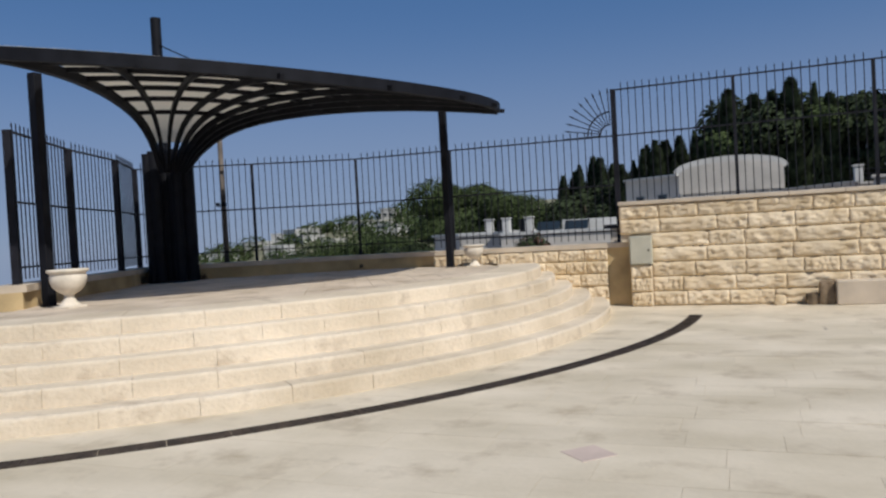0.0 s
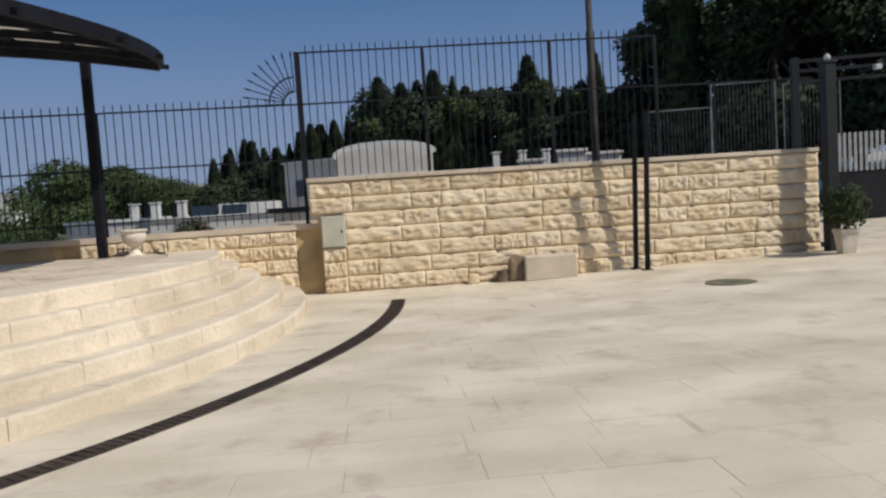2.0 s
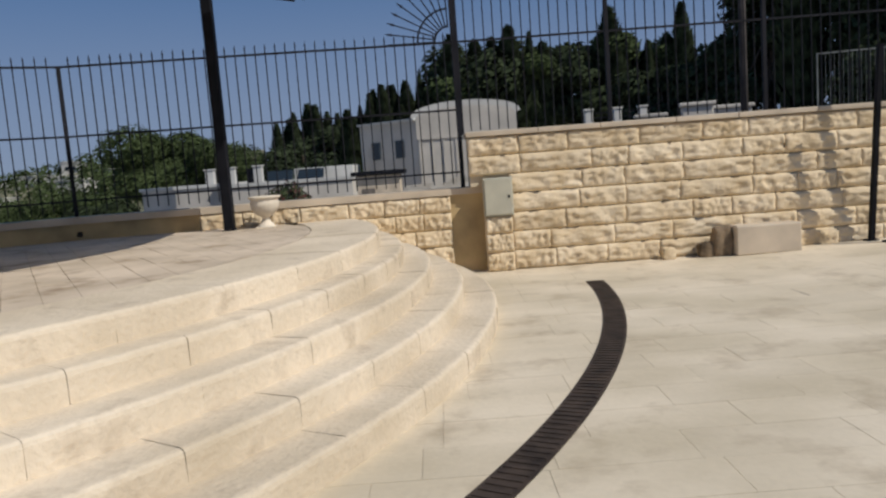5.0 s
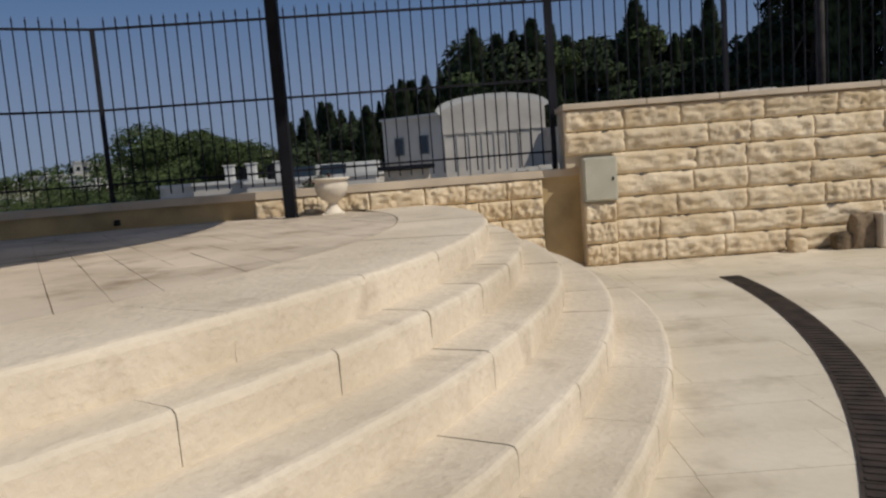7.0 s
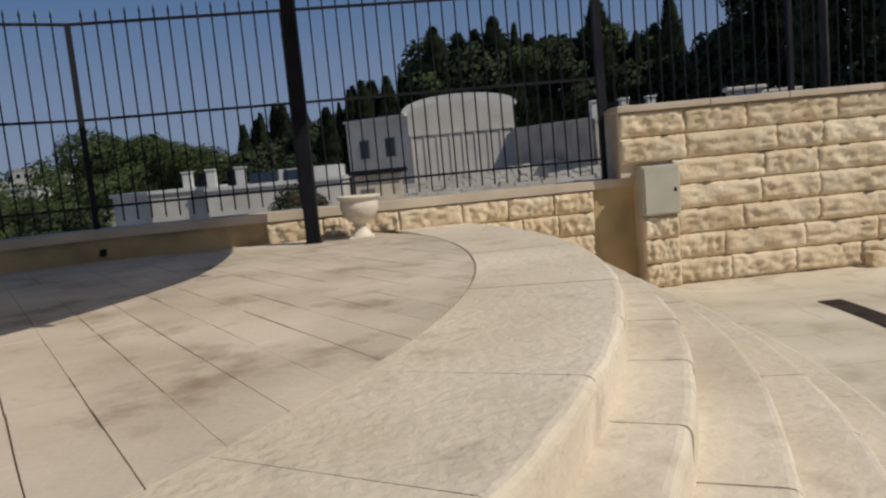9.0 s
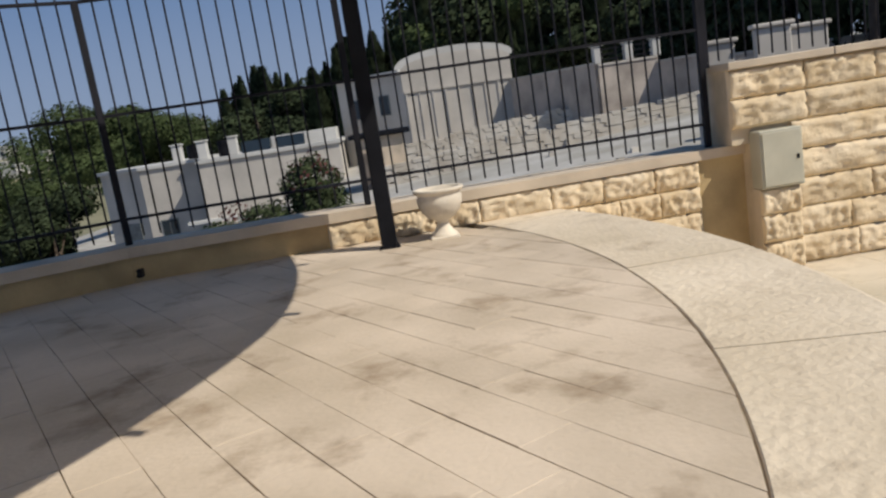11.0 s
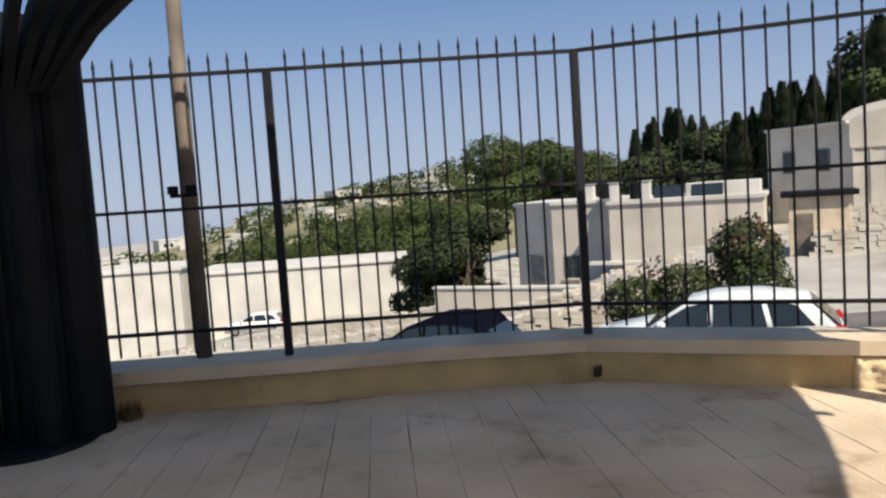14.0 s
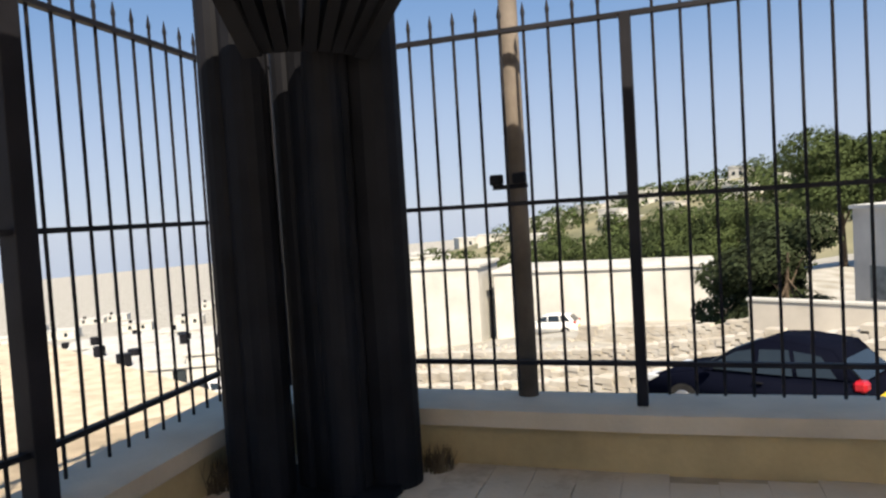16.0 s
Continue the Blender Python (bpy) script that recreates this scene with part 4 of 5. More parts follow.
def far_house(x, y, z, w, d, h, rz, label, wins=0, material=None):
    t = thing("house", pose(x, y, z, 0, 0, rz), label, "house")
    part("wall", boxed(0, 0, -4, w, d, h, bevel=0.04), material or M_WHITE, t)
    part("roof_slab", boxed(-0.2, -0.2, h, w + 0.2, d + 0.2, h + 0.25, bevel=0.03), material or M_WHITE, t)
    for i in range(wins):
        px = w * (i + 0.7) / (wins + 0.4)
        wi = part("window", boxed(px - 0.5, -0.06, h * 0.35, px + 0.5, 0.02, h * 0.35 + 1.2), M_STEEL, t)
        part("pane", boxed(px - 0.42, -0.08, h * 0.35 + 0.08, px + 0.42, -0.062, h * 0.35 + 1.12), M_GLASS, wi)
    return t


far_house(-44.4, 37.2, -5.9, 15.75, 6.7, 3.3, 30, "long low white stone building down the slope")
far_house(-53.8, 30.6, -6.2, 10.5, 6.7, 4.2, 30, "white stone building with a stepped roof")
# white van by the building
car(-39.6, 37.6, outer_ground(-39.6, 37.6), 205, 0, paint("white_paint", (0.75, 0.75, 0.74)), "white car parked before the long building")

# far hillside with the town on its crest
CREST = ((100, 108, 114, 130, 139, 150, 165), (3.0, 3.0, 2.5, -0.3, -2.7, -3.4, -3.6))
HX, HY, HZ = -4.5, -5.0, 2.2


def hill_point(az, d):
    """A point of the hillside, seen from the terrace at a bearing (degrees) and a distance."""
    x, y = HX + d * math.cos(radians(az)), HY + d * math.sin(radians(az))
    w = max(0.0, min(1.0, (d - 105) / 165))
    crest = HZ + 270 * math.tan(radians(float(np.interp(az, *CREST)))) - 4.5
    base = outer_ground(HX + 105 * math.cos(radians(az)), HY + 105 * math.sin(radians(az))) - 3
    z = base + (crest - base) * w * w * (3 - 2 * w)
    return Vector((x, y, z - max(0, d - 270) * 0.12 + 1.2 * noise.noise((x * 0.03, y * 0.03, 2.0))))


bm = bmesh.new()
rows = [[bm.verts.new(hill_point(az, d)) for d in range(105, 346, 15)] for az in range(102, 151, 3)]
for p, q in zip(rows, rows[1:]):
    for k in range(len(p) - 1):
        bm.faces.new((p[k], p[k + 1], q[k + 1], q[k]))
M_SCRUB = mat("dry_scrub", (0.24, 0.22, 0.14), 0.95, 0.3, 0.06, 0.6, 0.4, tint=(0.12, 0.125, 0.075))
tagged(link("hillside", bm, M_SCRUB, smooth=True), "hazy scrub-covered hillside below the far town", "hill", kind="structure")
rngt = random.Random(11)
for i in range(44):
    az, d = rngt.uniform(110, 142), rngt.choice((262, 250, 232, 205)) + rngt.uniform(-8, 8)
    p = hill_point(az, d)
    w, h = rngt.uniform(4, 9), rngt.uniform(2, 4.2)
    far_house(p.x, p.y, p.z, w, rngt.uniform(6, 10), h, rngt.uniform(-10, 60), "pale stone town house on the hazy far slope", rngt.choice((0, 1, 2)))
rngw = random.Random(14)
bm = bmesh.new()
lobes = []
for i in range(150):
    p = hill_point(rngw.uniform(108, 150), rngw.uniform(125, 255))
    k = rngw.uniform(2.0, 4.5)
    lobes.append((p.x, p.y, p.z + k * 0.5, k * 1.3, k * 1.3, k * 0.8))
leaf_cloud(bm, lobes, 26000, 0.6, rngw, 0.4)
tagged(link("far_woods", bm, M_LEAF), "scattered dusty green trees over the far slope", "trees", kind="stuff")

# white houses, yard walls and parked cars down the slope to the west
rngv = random.Random(33)
VILLAGE = [(az + rngv.uniform(-2, 2), d + rngv.uniform(-6, 6), rngv.uniform(6, 11), rngv.uniform(5, 8), rngv.uniform(1.9, 3.0), az - 104 + rngv.uniform(-14, 14)) for d in (66, 82, 100, 125, 160, 205, 260, 330) for az in range(144, 178, 4)]
for az, d, w, dep, h, turn in VILLAGE:
    x, y = HX + d * math.cos(radians(az)), HY + d * math.sin(radians(az))
    t = far_house(x, y, outer_ground(x, y), w, dep, h, turn, "low white stone house with a flat roof down the slope", 2)
    bm = bmesh.new()
    tube(bm, (w * 0.3, 1.5, h + 0.25), (w * 0.3, 1.5, h + 1.2), 0.55, n=14)
    part("water_tank", bm, M_STEEL, t)
for az, d, L in ((172, 52, 12), (163, 54, 16), (155, 52, 12), (148, 50, 12), (168, 40, 10)):
    x, y = HX + d * math.cos(radians(az)), HY + d * math.sin(radians(az))
    yw = thing("yard_wall", pose(x, y, outer_ground(x, y), 0, 0, az - 104), "low white stone yard wall down the slope", "wall", "yard walls")
    part("wall", boxed(0, -0.15, -1.5, L, 0.15, 0.9, bevel=0.02), M_WHITE, yw)
    part("coping", boxed(-0.05, -0.2, 0.9, L + 0.05, 0.2, 1.0, bevel=0.02), M_CAP, yw)
for az, d, turn, tone in ((155.5, 46, 235, 0.7), (159.0, 48, 240, 0.06), (162.5, 45, 238, 0.72), (166.5, 50, 240, 0.70), (164.5, 60, 150, 0.5)):
    x, y = HX + d * math.cos(radians(az)), HY + d * math.sin(radians(az))
    car(x, y, outer_ground(x, y) + 0.02, turn, 0, paint("parked_car_paint", (tone, tone, tone * 1.02)), "white car parked on the slope below the terrace" if tone > 0.5 else "grey car parked on the slope below the terrace")

# ---- trees ----
def place(x, y, dz=0.0):
    return outer_ground(x, y) + dz


FAR = 0.13
pine(-35.6, 84.5, -6.0, 14.6, 15.0, 1, "broad umbrella pine above the houses", count=26000, size=0.2, low=0.3)
pine(-29.0, 86.0, -5.0, 11.8, 14, 2, "broad umbrella pine above the houses", count=22000, size=0.2, low=0.2)
pine(-39.5, 55.5, -7.4, 8.6, 11, 3, "low spreading pine behind the white building", count=19000, size=FAR, low=0.1)
pine(-47.0, 52.5, -7.8, 8.0, 11, 4, "low spreading pine behind the white building", count=19000, size=FAR, low=0.1)
pine(-33.0, 56.0, -6.8, 9.2, 10.5, 5, "low spreading pine behind the white building", count=19000, size=FAR, low=0.1)
pine(-23, 37.5, -6.3, 8.4, 8.0, 6, "dark dense pine beside the flat-roofed house", M_CYPRESS, 22000, -0.1, 0.14)
pine(-25.5, 40.5, -6.8, 8.8, 8.0, 7, "dark dense pine beside the flat-roofed house", M_CYPRESS, 18000, -0.1, 0.14)
pine(-17, 84, -3.0, 11.5, 13, 8, "round dark pine beyond the flat roof", M_CYPRESS, 9000, 0.2, 0.3)
pine(-10, 92, -1.0, 12.5, 15, 9, "round dark pine beyond the flat roof", M_CYPRESS, 9000, 0.2, 0.3)

CY_H = 12.0
CYP = [cypress_mesh(k, CY_H, 3.0 - 0.25 * k, 1900) for k in range(3)]
rngc = random.Random(5)
k = 0
for x, y, top in ((-3.6, 50.6, 6.2), (-2.8, 51.2, 6.5), (-2.0, 50.4, 6.4), (-1.2, 51, 6.9), (-0.4, 50.6, 7.8), (0.4, 51.5, 7.4), (1.3, 50.8, 8.1), (2.2, 51.4, 8.4), (3.2, 50.8, 9.4), (4.2, 51.5, 10.2), (5.2, 51, 11.7), (6.2, 51.6, 10.8), (7.2, 51, 11.9), (8.6, 51.3, 11.0), (9.6, 51.8, 9.6), (14.2, 51.0, 12.0), (15.2, 51.8, 9.8), (17.2, 51, 11.0), (18.2, 51.5, 11.2), (19.6, 50.8, 13.2),
                  (-7.9, 51, 7.0), (-7.1, 51.6, 7.4), (-6.2, 51, 7.5), (-5.3, 51.5, 7.9), (-4.4, 51, 8.9), (-3.6, 52, 8.8), (-2.6, 51.5, 8.6), (-1.6, 52, 8.9), (-0.8, 51.6, 9.2), (0.6, 51.8, 11.4), (1.8, 52, 10.7), (3.0, 51.8, 11.7), (4.4, 52, 10.6),
                  (-23.1, 100, 9.2), (-21.9, 101, 10.2), (-20.6, 100, 10.6), (-19.2, 101, 10.9), (-17.8, 100, 10.7), (-16.2, 101, 10.8), (-14.6, 100, 9.4)):
    k += 1
    if rngc.random() < 0.1 and top < 10.5:
        continue
    h = (top - outer_ground(x, y)) * rngc.uniform(0.88, 1.06)
    cypress(x + rngc.uniform(-0.5, 0.5), y, outer_ground(x, y) - 0.3, h + 0.3, CYP[k % 3], CY_H, k + 1, rngc.uniform(0.75, 1.7))
for x, y, h, w in ((-6.0, 54, 6.4, 6.5), (1.2, 53, 9.0, 6.5), (5.6, 53.5, 10.4, 7.5), (8.2, 53, 9.4, 7.0), (16.0, 53.5, 9.6, 8.0)):
    pine(x, y, place(x, y), h, w, int(90 + x), "round-headed green pine among the cypresses", None, 11000, 0.05, 0.22)
pine(11.6, 51.5, place(11.6, 51.5), 9.6, 7.5, 21, "round-headed dark pine among the cypresses", M_CYPRESS, 9000, 0.15, 0.26)
pine(-5.0, 56, place(-5, 56), 6.5, 8, 24, "dark pine filling the gaps behind the cypresses", M_CYPRESS, 9000, 0.0, 0.26)
pine(3.0, 55, place(3, 55), 10.6, 12, 22, "dark pine filling the gaps behind the cypresses", M_CYPRESS, 9000, 0.1, 0.28)
pine(9.0, 55, place(9, 55), 11.6, 12, 23, "dark pine filling the gaps behind the cypresses", M_CYPRESS, 9000, 0.1, 0.28)
# great trees round the gate
for i, (x, y, h, w) in enumerate(((17.5, 35, 10.5, 10), (23, 32, 13.5, 12), (29, 30, 15, 13), (21, 24, 13, 11), (27, 21, 14, 12), (33, 23, 15, 13), (38, 28, 16, 14), (24, 15, 11, 10), (32, 14, 13, 12), (14.0, 38, 7.0, 8))):
    pine(x, y, place(x, y), h, w, 40 + i, "large dark evergreen behind the gate", M_CYPRESS, 13000, 0.0, 0.2)
pine(17.2, 30.5, place(17.2, 30.5), 12.5, 7, 70, "tall dark evergreen near the garden wall", M_CYPRESS, 16000, 0.0, 0.2)
cypress(20.0, 26, place(20, 26), 14, CYP[0], CY_H, 60)
cypress(17.5, 27.5, place(17.5, 27.5), 12.5, CYP[1], CY_H, 61)


# ---- roadside shrub ----
sh = thing("shrub", pose(-6.4, 12.4, outer_ground(-6.4, 12.4)), "leafy roadside shrub with dark reddish tips", "shrub")
bm = bmesh.new()
rs = random.Random(8)
leaf_cloud(bm, [(-1.5, 0, 0.8, 0.8, 0.6, 0.6), (-0.3, 0, 1.0, 0.8, 0.6, 0.7), (0.9, 0.1, 1.9, 0.75, 0.6, 0.75), (1.1, 0, 1.1, 0.75, 0.6, 0.8), (0.8, 0, 1.6, 0.4, 0.3, 0.5)], 17000, 0.05, rs)
part("foliage", bm, M_BUSH, sh)
bm = bmesh.new()
for a in ((-1.2, 0, 1.2), (0.2, 0.1, 1.5), (1.0, 0, 1.8)):
    tube(bm, (0, 0, -0.1), a, 0.05, 0.015, 7)
part("branch", bm, M_BARK, sh)
bm = bmesh.new()
leaf_cloud(bm, [(0.9, 0.0, 2.2, 0.75, 0.55, 0.6), (-1.0, -0.1, 1.5, 0.5, 0.4, 0.4)], 260, 0.06, rs)
part("red_leaves", bm, mat("bronze_leaf", (0.10, 0.035, 0.03), 0.8, 0.3, 8, 60, 0), sh, "bronze-red young leaves")


# ---- grey stone monuments beyond the high wall ----
for x, y, w, h in ((6.2, 14.6, 0.9, 1.3), (7.6, 14.2, 1.0, 1.45), (9.0, 15.0, 1.3, 1.2)):
    z = outer_ground(x, y)
    mo = thing("stone_monument", pose(x, y, z, 0, 0, -8), "grey upright stone monument standing beyond the wall", "monument", "monuments beyond the wall")
    part("plinth", boxed(-w / 2 - 0.15, -0.35, -0.4, w / 2 + 0.15, 0.35, 1.55, bevel=0.03), M_HOUSE, mo)
    part("slab", boxed(-w / 2, -0.12, 1.55, w / 2, 0.12, 1.55 + h, bevel=0.04), M_HOUSE, mo)
    part("cap", boxed(-w / 2 - 0.08, -0.2, 1.55 + h, w / 2 + 0.08, 0.2, 1.67 + h, bevel=0.03), M_HOUSE, mo)

# ---- drain ----
DX, DY, DR = -10.74, -1.05, 11.56
drain = thing("floor_drain", pose(DX, DY, 0), "curved dark iron drain grating set in the paving", "drain")
a = radians(-1.8)
while a > radians(-64):
    da = 0.5 / DR
    bm = bmesh.new()
    arc_block(bm, DR - 0.105, DR + 0.105, a - da + 0.0005, a, -0.02, 0.006, 3)
    for j in range(7):
        q = a - da * (j + 0.6) / 7.2
        arc_block(bm, DR - 0.085, DR + 0.085, q - 0.0014, q + 0.0014, 0.006, 0.011, 1)
    part("grating", bm, M_DRAIN, drain)
    a -= da


# ---- dry weeds at the foot of the trunk ----
M_WEED = mat("dry_weed", (0.16, 0.115, 0.07), 0.95, 0.35, 10, 60, 0)


def weeds(x, y, r, h, count, seed, label):
    """A tuft of thin dry stalks."""
    rng = random.Random(seed)
    bm = bmesh.new()
    for _ in range(count):
        a, q = rng.uniform(0, 2 * math.pi), r * math.sqrt(rng.random())
        p = Vector((q * math.cos(a), q * math.sin(a), -0.01))
        lean = Vector((rng.uniform(-0.5, 0.5), rng.uniform(-0.5, 0.5), 1)).normalized() * h * rng.uniform(0.5, 1.1)
        side = Vector((-math.sin(a), math.cos(a), 0)) * rng.uniform(0.003, 0.008)
        vs = [bm.verts.new(v) for v in (p - side, p + side, p + lean * 0.6 + side * 0.7, p + lean)]
        bm.faces.new(vs)
    ob = link("weeds", bm, M_WEED)
    ob.location = (x, y, TZ)
    tagged(ob, label, "weeds")


weeds(-9.50, -2.52, 0.16, 0.20, 420, 3, "dark tuft of dry weeds at the trunk's foot")
weeds(-8.72, -1.62, 0.09, 0.13, 160, 4, "small tuft of dry weeds beside the trunk")


# ---- small wall outlet ----
tap = thing("wall_outlet", pose(-5.84, -0.15, 0.95), "small rusty metal outlet on the low wall", "outlet")
part("plate", boxed(-0.02, -0.03, -0.035, 0.02, 0.06, 0.035, bevel=0.003), M_DRAIN, tap)
bm = bmesh.new()
tube(bm, (0, -0.03, 0), (0, -0.08, -0.01), 0.012, n=10)
part("spout", bm, M_DRAIN, tap)


# ---- pieces: rock-faced stones ----
def stone_mesh(seed, relief=0.044):
    """A rock-faced stone, one unit wide and high, its rough face towards -y."""
    bm = bmesh.new()
    nx, nz = 22, 11
    g = {}
    off = Vector((seed * 7.3, seed * 3.1, seed))
    for i in range(nx + 1):
        for j in range(nz + 1):
            u, v = i / nx, j / nz
            e = min(1, 0.6 + min(u, 1 - u) * 9) * min(1, 0.05 + min(v, 1 - v) * 6)
            q = Vector((u * 3.6, 0, v * 2.0)) + off
            d = e * (0.55 + 0.48 * noise.noise(q) + 0.5 * (0.5 - abs(noise.noise(q * 1.7 + Vector((5, 2, 1)))) * 2) + 0.50 * noise.noise(q * 3.7) + 0.36 * noise.noise(q * 8.3))
            g[i, j] = bm.verts.new((u - 0.5, -max(0.0, d) * relief - 0.004, v - 0.5))
    for i in range(nx):
        for j in range(nz):
            bm.faces.new((g[i, j], g[i + 1, j], g[i + 1, j + 1], g[i, j + 1]))
    rim = [g[i, 0] for i in range(nx + 1)] + [g[nx, j] for j in range(1, nz + 1)] + [g[i, nz] for i in range(nx - 1, -1, -1)] + [g[0, j] for j in range(nz - 1, 0, -1)]
    back = [bm.verts.new((v.co.x, 0.05, v.co.z)) for v in rim]
    for i in range(len(rim)):
        bm.faces.new((rim[(i + 1) % len(rim)], rim[i], back[i], back[(i + 1) % len(rim)]))
    bmesh.ops.recalc_face_normals(bm, faces=bm.faces)
    me = bpy.data.meshes.new("stone")
    bm.to_mesh(me)
    bm.free()
    me.materials.append(M_ROCK)
    for p in me.polygons:
        p.use_smooth = p.normal.y < -0.2
    return me


STONES = [stone_mesh(k) for k in range(14)]
rs = random.Random(21)


def course(parent, x0, x1, z0, z1, y, rng, lo=0.5, hi=1.0, depth=1.0):
    x = x0
    while x < x1 - 0.02:
        w = rng.uniform(lo, hi)
        if x1 - (x + w) < 0.3:
            w = x1 - x
        share("stone", rng.choice(STONES), parent, Matrix.Translation((x + w / 2, y, (z0 + z1) / 2)) @ Matrix.Diagonal((w - 0.002, depth, z1 - z0 - 0.008, 1)))
        x += w


CH = (WALLTOP - 0.07) / 7
for j in range(7):
    course(wall_high, -0.53 if j > 4 else 0.02, 8.31, j * CH, (j + 1) * CH, 0.055, rs)
    # the short pillar at the end, below the cabinet
for j, (z0, z1) in enumerate(((0.0, 0.26), (0.26, 0.52), (0.52, 0.765))):
    share("stone", STONES[j * 3], wall_high, Matrix.Translation((-0.17, -0.035, (z0 + z1) / 2)) @ Matrix.Diagonal((0.37, 1.0, z1 - z0 - 0.008, 1)))
part("pillar_core", boxed(-0.36, -0.02, -0.1, 0.02, 0.099, 0.765), M_CAP, wall_high)
x = -0.55
while x < 8.30:
    w = min(rs.uniform(0.8, 1.2), 8.32 - x)
    part("coping_stone", boxed(x + 0.003, 0.0, WALLTOP - 0.07, x + w - 0.003, 0.66, WALLTOP, bevel=0.008), M_CAP, wall_high)
    x += w


# the low wall's stones, along its line
def along(pts, d):
    for a, b in zip(pts, pts[1:]):
        a, b = Vector(a), Vector(b)
        l = (b - a).length
        if d <= l:
            return a + (b - a) * (d / l), (b - a) / l
        d -= l
    return b, (b - a).normalized()


FACE = offset_line(BACK, 0.165)
ZT = LOWCAP - 0.09
for z1, end in ((ZT, 3.5), (ZT - 0.24, 1.9), (ZT - 0.48, 1.5), (ZT - 0.72, 1.2), (ZT - 0.96, 0.9)):
    d = 0.60
    while d < end:
        w = rs.uniform(0.35, 0.7)
        p, t = along(FACE, d + w / 2)
        rot = Matrix.Rotation(math.atan2(-t.y, -t.x), 4, "Z")
        share("stone", rs.choice(STONES), low_wall, Matrix.Translation((p.x, p.y, z1 - 0.12)) @ rot @ Matrix.Diagonal((w - 0.006, 1.0, 0.232, 1)))
        d += w


# ---- pieces: step blocks ----
def mesh_of(name, bm, material):
    me = bpy.data.meshes.new(name)
    bm.to_mesh(me)
    bm.free()
    me.materials.append(material)
    return me


for k, r1 in enumerate(RADII):
    r0 = 6.478 if k == 0 else RADII[k - 1] - 0.03
    zt = TZ - RISE * k
    ln = (0.82, 0.7, 0.9, 0.76, 0.85)[k]
    da = ln / r1
    variants = []
    for q in range(4):
        bm = arc_block(bmesh.new(), r0, r1, 0.0017 / r1, da - 0.0017 / r1, zt - RISE - 0.025, zt, 10, 0.02)
        for v in bm.verts:
            c = v.co * 5.0 + Vector((q * 9.1, k * 4.7, 0))
            out = Vector((v.co.x, v.co.y, 0)).normalized()
            w = 1.0 if v.co.length > r0 + 0.1 else 0.2
            v.co += out * w * (0.007 * noise.noise(c) + 0.005 * noise.noise(c * 3.1)) + Vector((0, 0, 0.004 * w * noise.noise(c * 1.7 + Vector((3, 1, 7)))))
        variants.append(mesh_of("step_block", bm, M_STEP))
    a = A_RIGHT - da * (0.2 + 0.37 * k) % da
    while a > A_LEFT:
        share("step_block", rs.choice(variants), terrace, Matrix.Translation((CX, CY, rs.uniform(-0.003, 0.003))) @ Matrix.Rotation(a, 4, "Z"))
        a -= da


# ---- pieces: terrace slabs in parallel strips ----
SDIR = Vector((math.cos(radians(-60.5)), math.sin(radians(-60.5))))
SNRM = Vector((-SDIR.y, SDIR.x))


POLY = [Vector(p) for p in BACK + LEFT + [(-7.6, -11), (2, -12), (2, 0.4)]]


def inside(p):
    """Whether p lies within the line of the low walls."""
    hit = False
    for a, b in zip(POLY, POLY[1:] + POLY[:1]):
        if (a.y > p.y) != (b.y > p.y) and p.x < a.x + (p.y - a.y) / (b.y - a.y) * (b.x - a.x):
            hit = not hit
    return hit


def slab_mesh(c):
    """A slab from its four corners; some of its joints are open, some nearly closed."""
    bm = bmesh.new()
    wide = (0.0002, 0.0004, 0.0006, 0.0012, 0.004)
    along_in = [rs.choice(wide) for _ in range(4)]
    ends = rs.choice((0.0002, 0.0003, 0.0012))
    d = (c[1] - c[0]).normalized()
    nn = Vector((-d.y, d.x))
    ins = [c[0] + d * ends + nn * along_in[0], c[1] - d * ends + nn * along_in[1], c[2] - d * ends - nn * along_in[2], c[3] + d * ends - nn * along_in[3]]
    m = sum(c, Vector((0, 0))) / 4
    tz = TZ + rs.uniform(-0.0015, 0.0015)
    top = [bm.verts.new((*(p + (m - p).normalized() * 0.0012), tz)) for p in ins]
    mid = [bm.verts.new((*p, tz - 0.002)) for p in ins]
    bot = [bm.verts.new((*p, TZ - 0.035)) for p in ins]
    bm.faces.new(top)
    for i in range(4):
        k = (i + 1) % 4
        bm.faces.new((mid[i], mid[k], top[k], top[i])), bm.faces.new((bot[i], bot[k], mid[k], mid[i]))
    bmesh.ops.recalc_face_normals(bm, faces=bm.faces)
    return bm


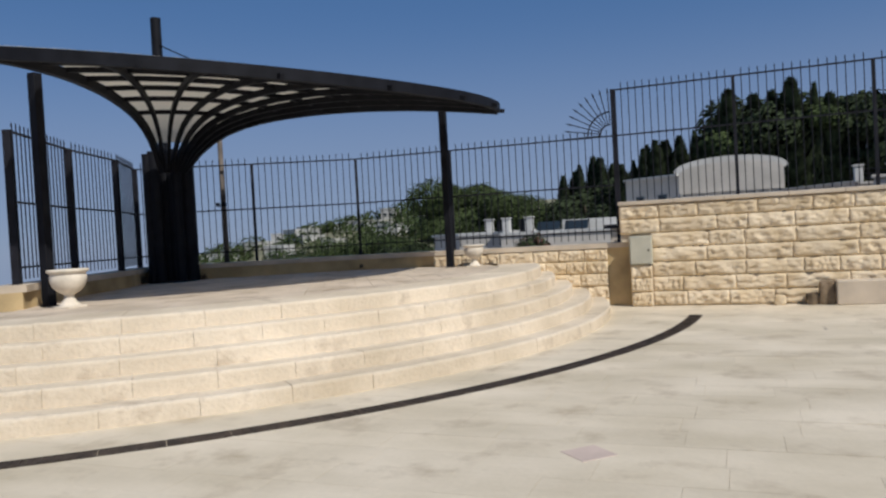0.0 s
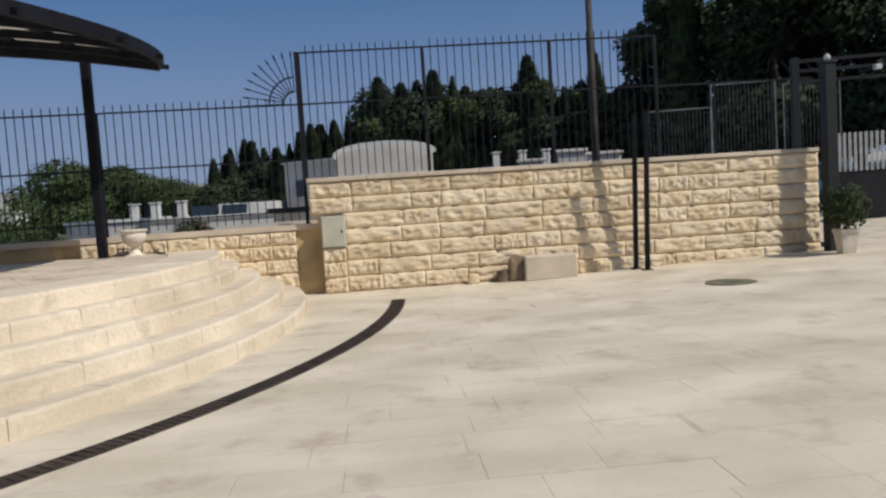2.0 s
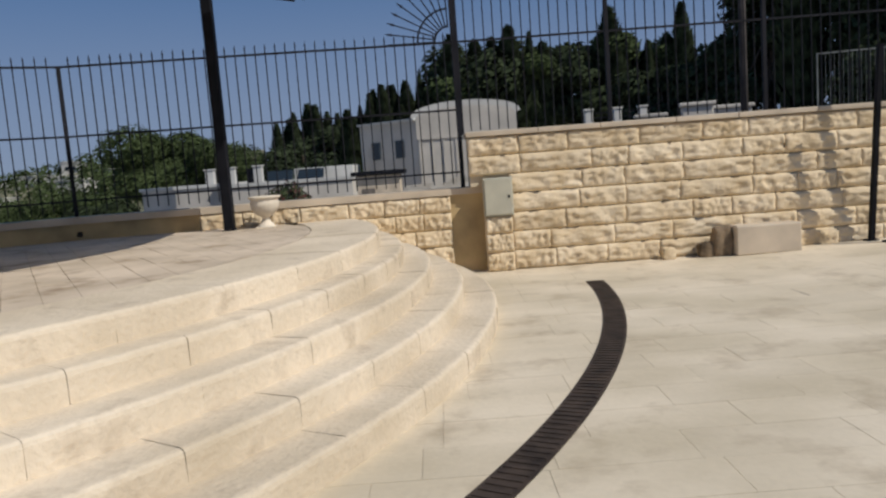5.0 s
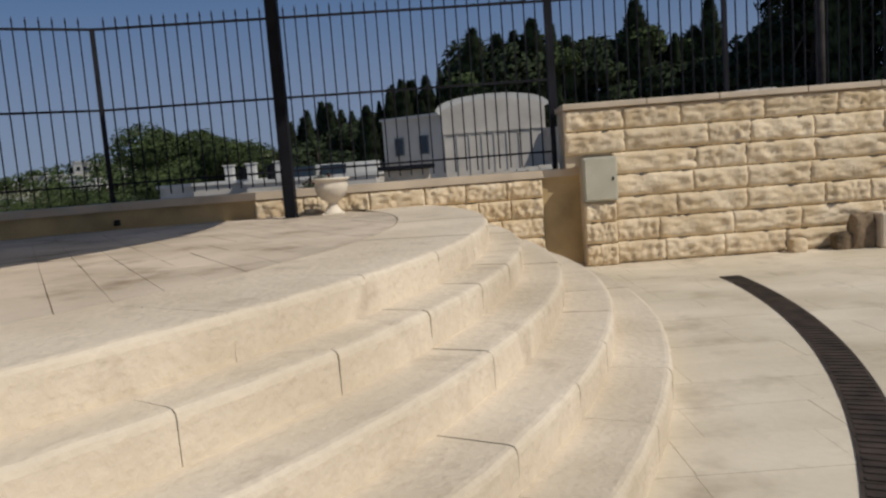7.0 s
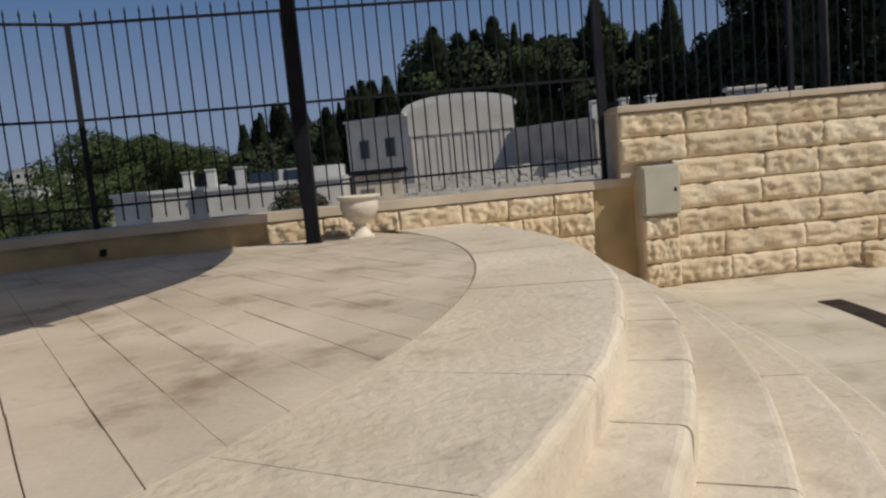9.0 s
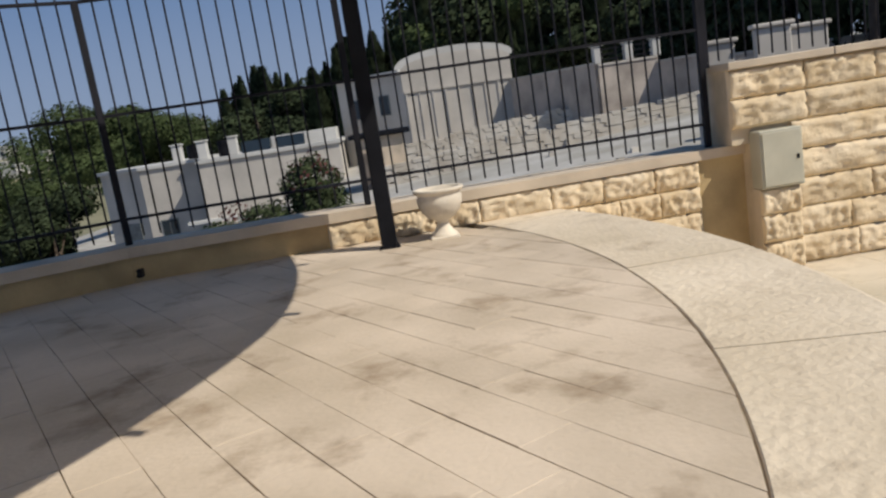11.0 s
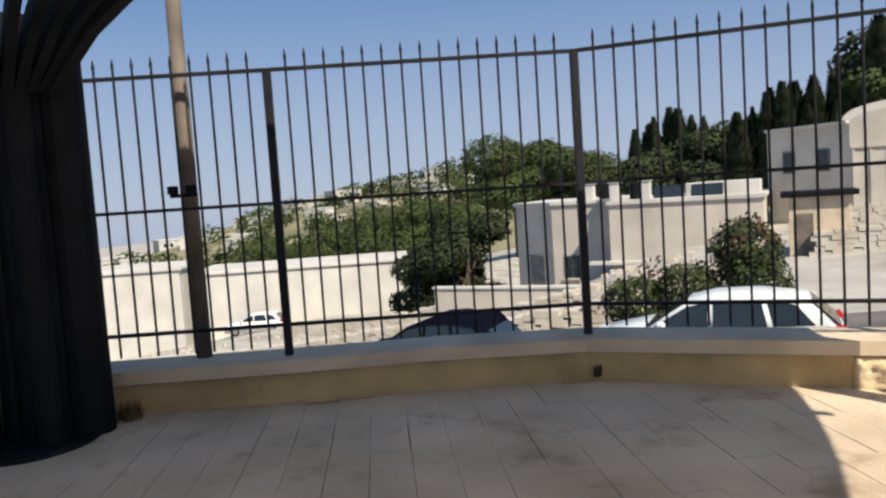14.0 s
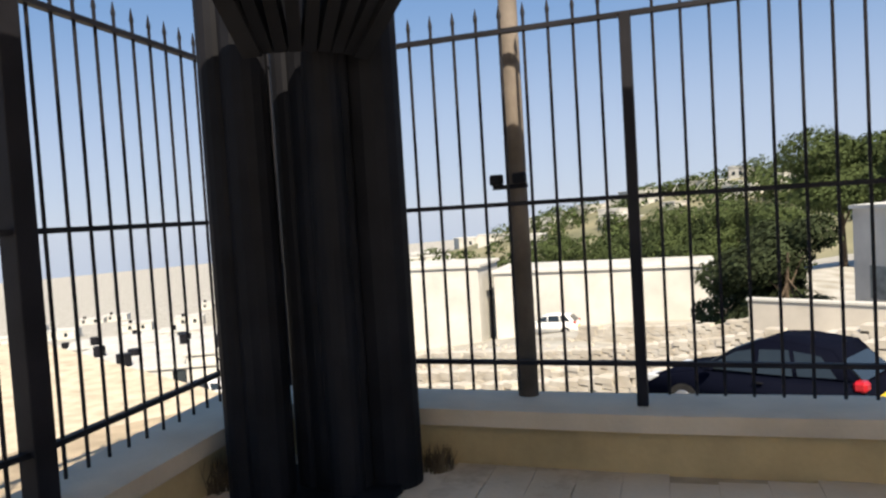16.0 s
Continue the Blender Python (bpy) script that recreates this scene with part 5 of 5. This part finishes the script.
C2 = Vector((CX, CY))
rest = bmesh.new()
made = 0
SW = 0.224
for i in range(-34, 34):
    n0, n1 = i * SW, (i + 1) * SW
    R = 6.47
    if max(abs(n0), abs(n1)) >= R:
        continue
    e0, e1 = math.sqrt(R * R - n0 * n0), math.sqrt(R * R - n1 * n1)
    t = min(e0, e1)
    first = True
    while t > -R + 0.1:
        ln = rs.uniform(0.4, 0.7)
        ta0, ta1 = (e0, e1) if first else (t, t)
        tb = t - ln
        corners = [C2 + SDIR * tb + SNRM * n0, C2 + SDIR * ta0 + SNRM * n0, C2 + SDIR * ta1 + SNRM * n1, C2 + SDIR * tb + SNRM * n1]
        mid = sum(corners, Vector((0, 0))) / 4
        t, first = tb, False
        if not inside(mid):
            continue
        bm = slab_mesh(corners)
        if made < 295 and mid.x > -5.0 and mid.y > -6.6:
            part("slab", bm, M_SLAB, terrace)
            made += 1
        else:
            me = bpy.data.meshes.new("tmp")
            bm.to_mesh(me)
            rest.from_mesh(me)
            bm.free()
            bpy.data.meshes.remove(me)
tagged(part("slabs", rest, M_SLAB, terrace), kind="stuff")

# ---- pieces: plaza slabs ----
def build_plaza_slabs():
    verts, faces = [], []
    rng = random.Random(31)
    made = 0
    y = -26.0
    while y < -0.02:
        d = 0.40
        x = -14.0 + rng.uniform(0, 0.8)
        while x < 26:
            w = rng.uniform(0.55, 0.95)
            x0, x1, y0, y1 = x + 0.0012, x + w - 0.0012, y + 0.0012, min(y + d, 0.04) - 0.0012
            x += w
            r = math.hypot((x0 + x1) / 2 - CX, (y0 + y1) / 2 - CY)
            if r < 7.8:
                continue
            dz = rng.uniform(-0.0008, 0.0008)
            pts = [(px, py, plaza_z(px, py) + dz) for px, py in ((x0, y0), (x1, y0), (x1, y1), (x0, y1))]
            near = -3.2 < x0 < 3.4 and -11.6 < y0 < -3.2 and made < 295
            vs = pts + [(px, py, pz - 0.03) for px, py, pz in pts]
            fs = [(0, 1, 2, 3), (4, 5, 1, 0), (5, 6, 2, 1), (6, 7, 3, 2), (7, 4, 0, 3)]
            if near:
                me = bpy.data.meshes.new("slab")
                me.from_pydata(vs, [], fs)
                me.materials.append(M_PAVE)
                share("slab", me, plaza)
                made += 1
            else:
                k = len(verts)
                verts += vs
                faces += [tuple(i + k for i in f) for f in fs]
        y += d
    me = bpy.data.meshes.new("slabs")
    me.from_pydata(verts, [], faces)
    me.materials.append(M_PAVE)
    tagged(share("slabs", me, plaza), kind="stuff")


build_plaza_slabs()

# one pinkish slab set cornerwise in the paving
pink = mat("pink_limestone", (0.62, 0.49, 0.41), 0.75, 0.12, 2.0, 30, 0.25)
bm = boxed(-0.14, -0.14, -0.02, 0.14, 0.14, 0.004, bevel=0.003)
bmesh.ops.rotate(bm, matrix=Matrix.Rotation(radians(45), 3, "Z"), verts=bm.verts)
inlay = part("slab", bm, pink, plaza, "pinkish limestone slab")
inlay.location = (0.52, -9.06, plaza_z(0.5, -9.0))
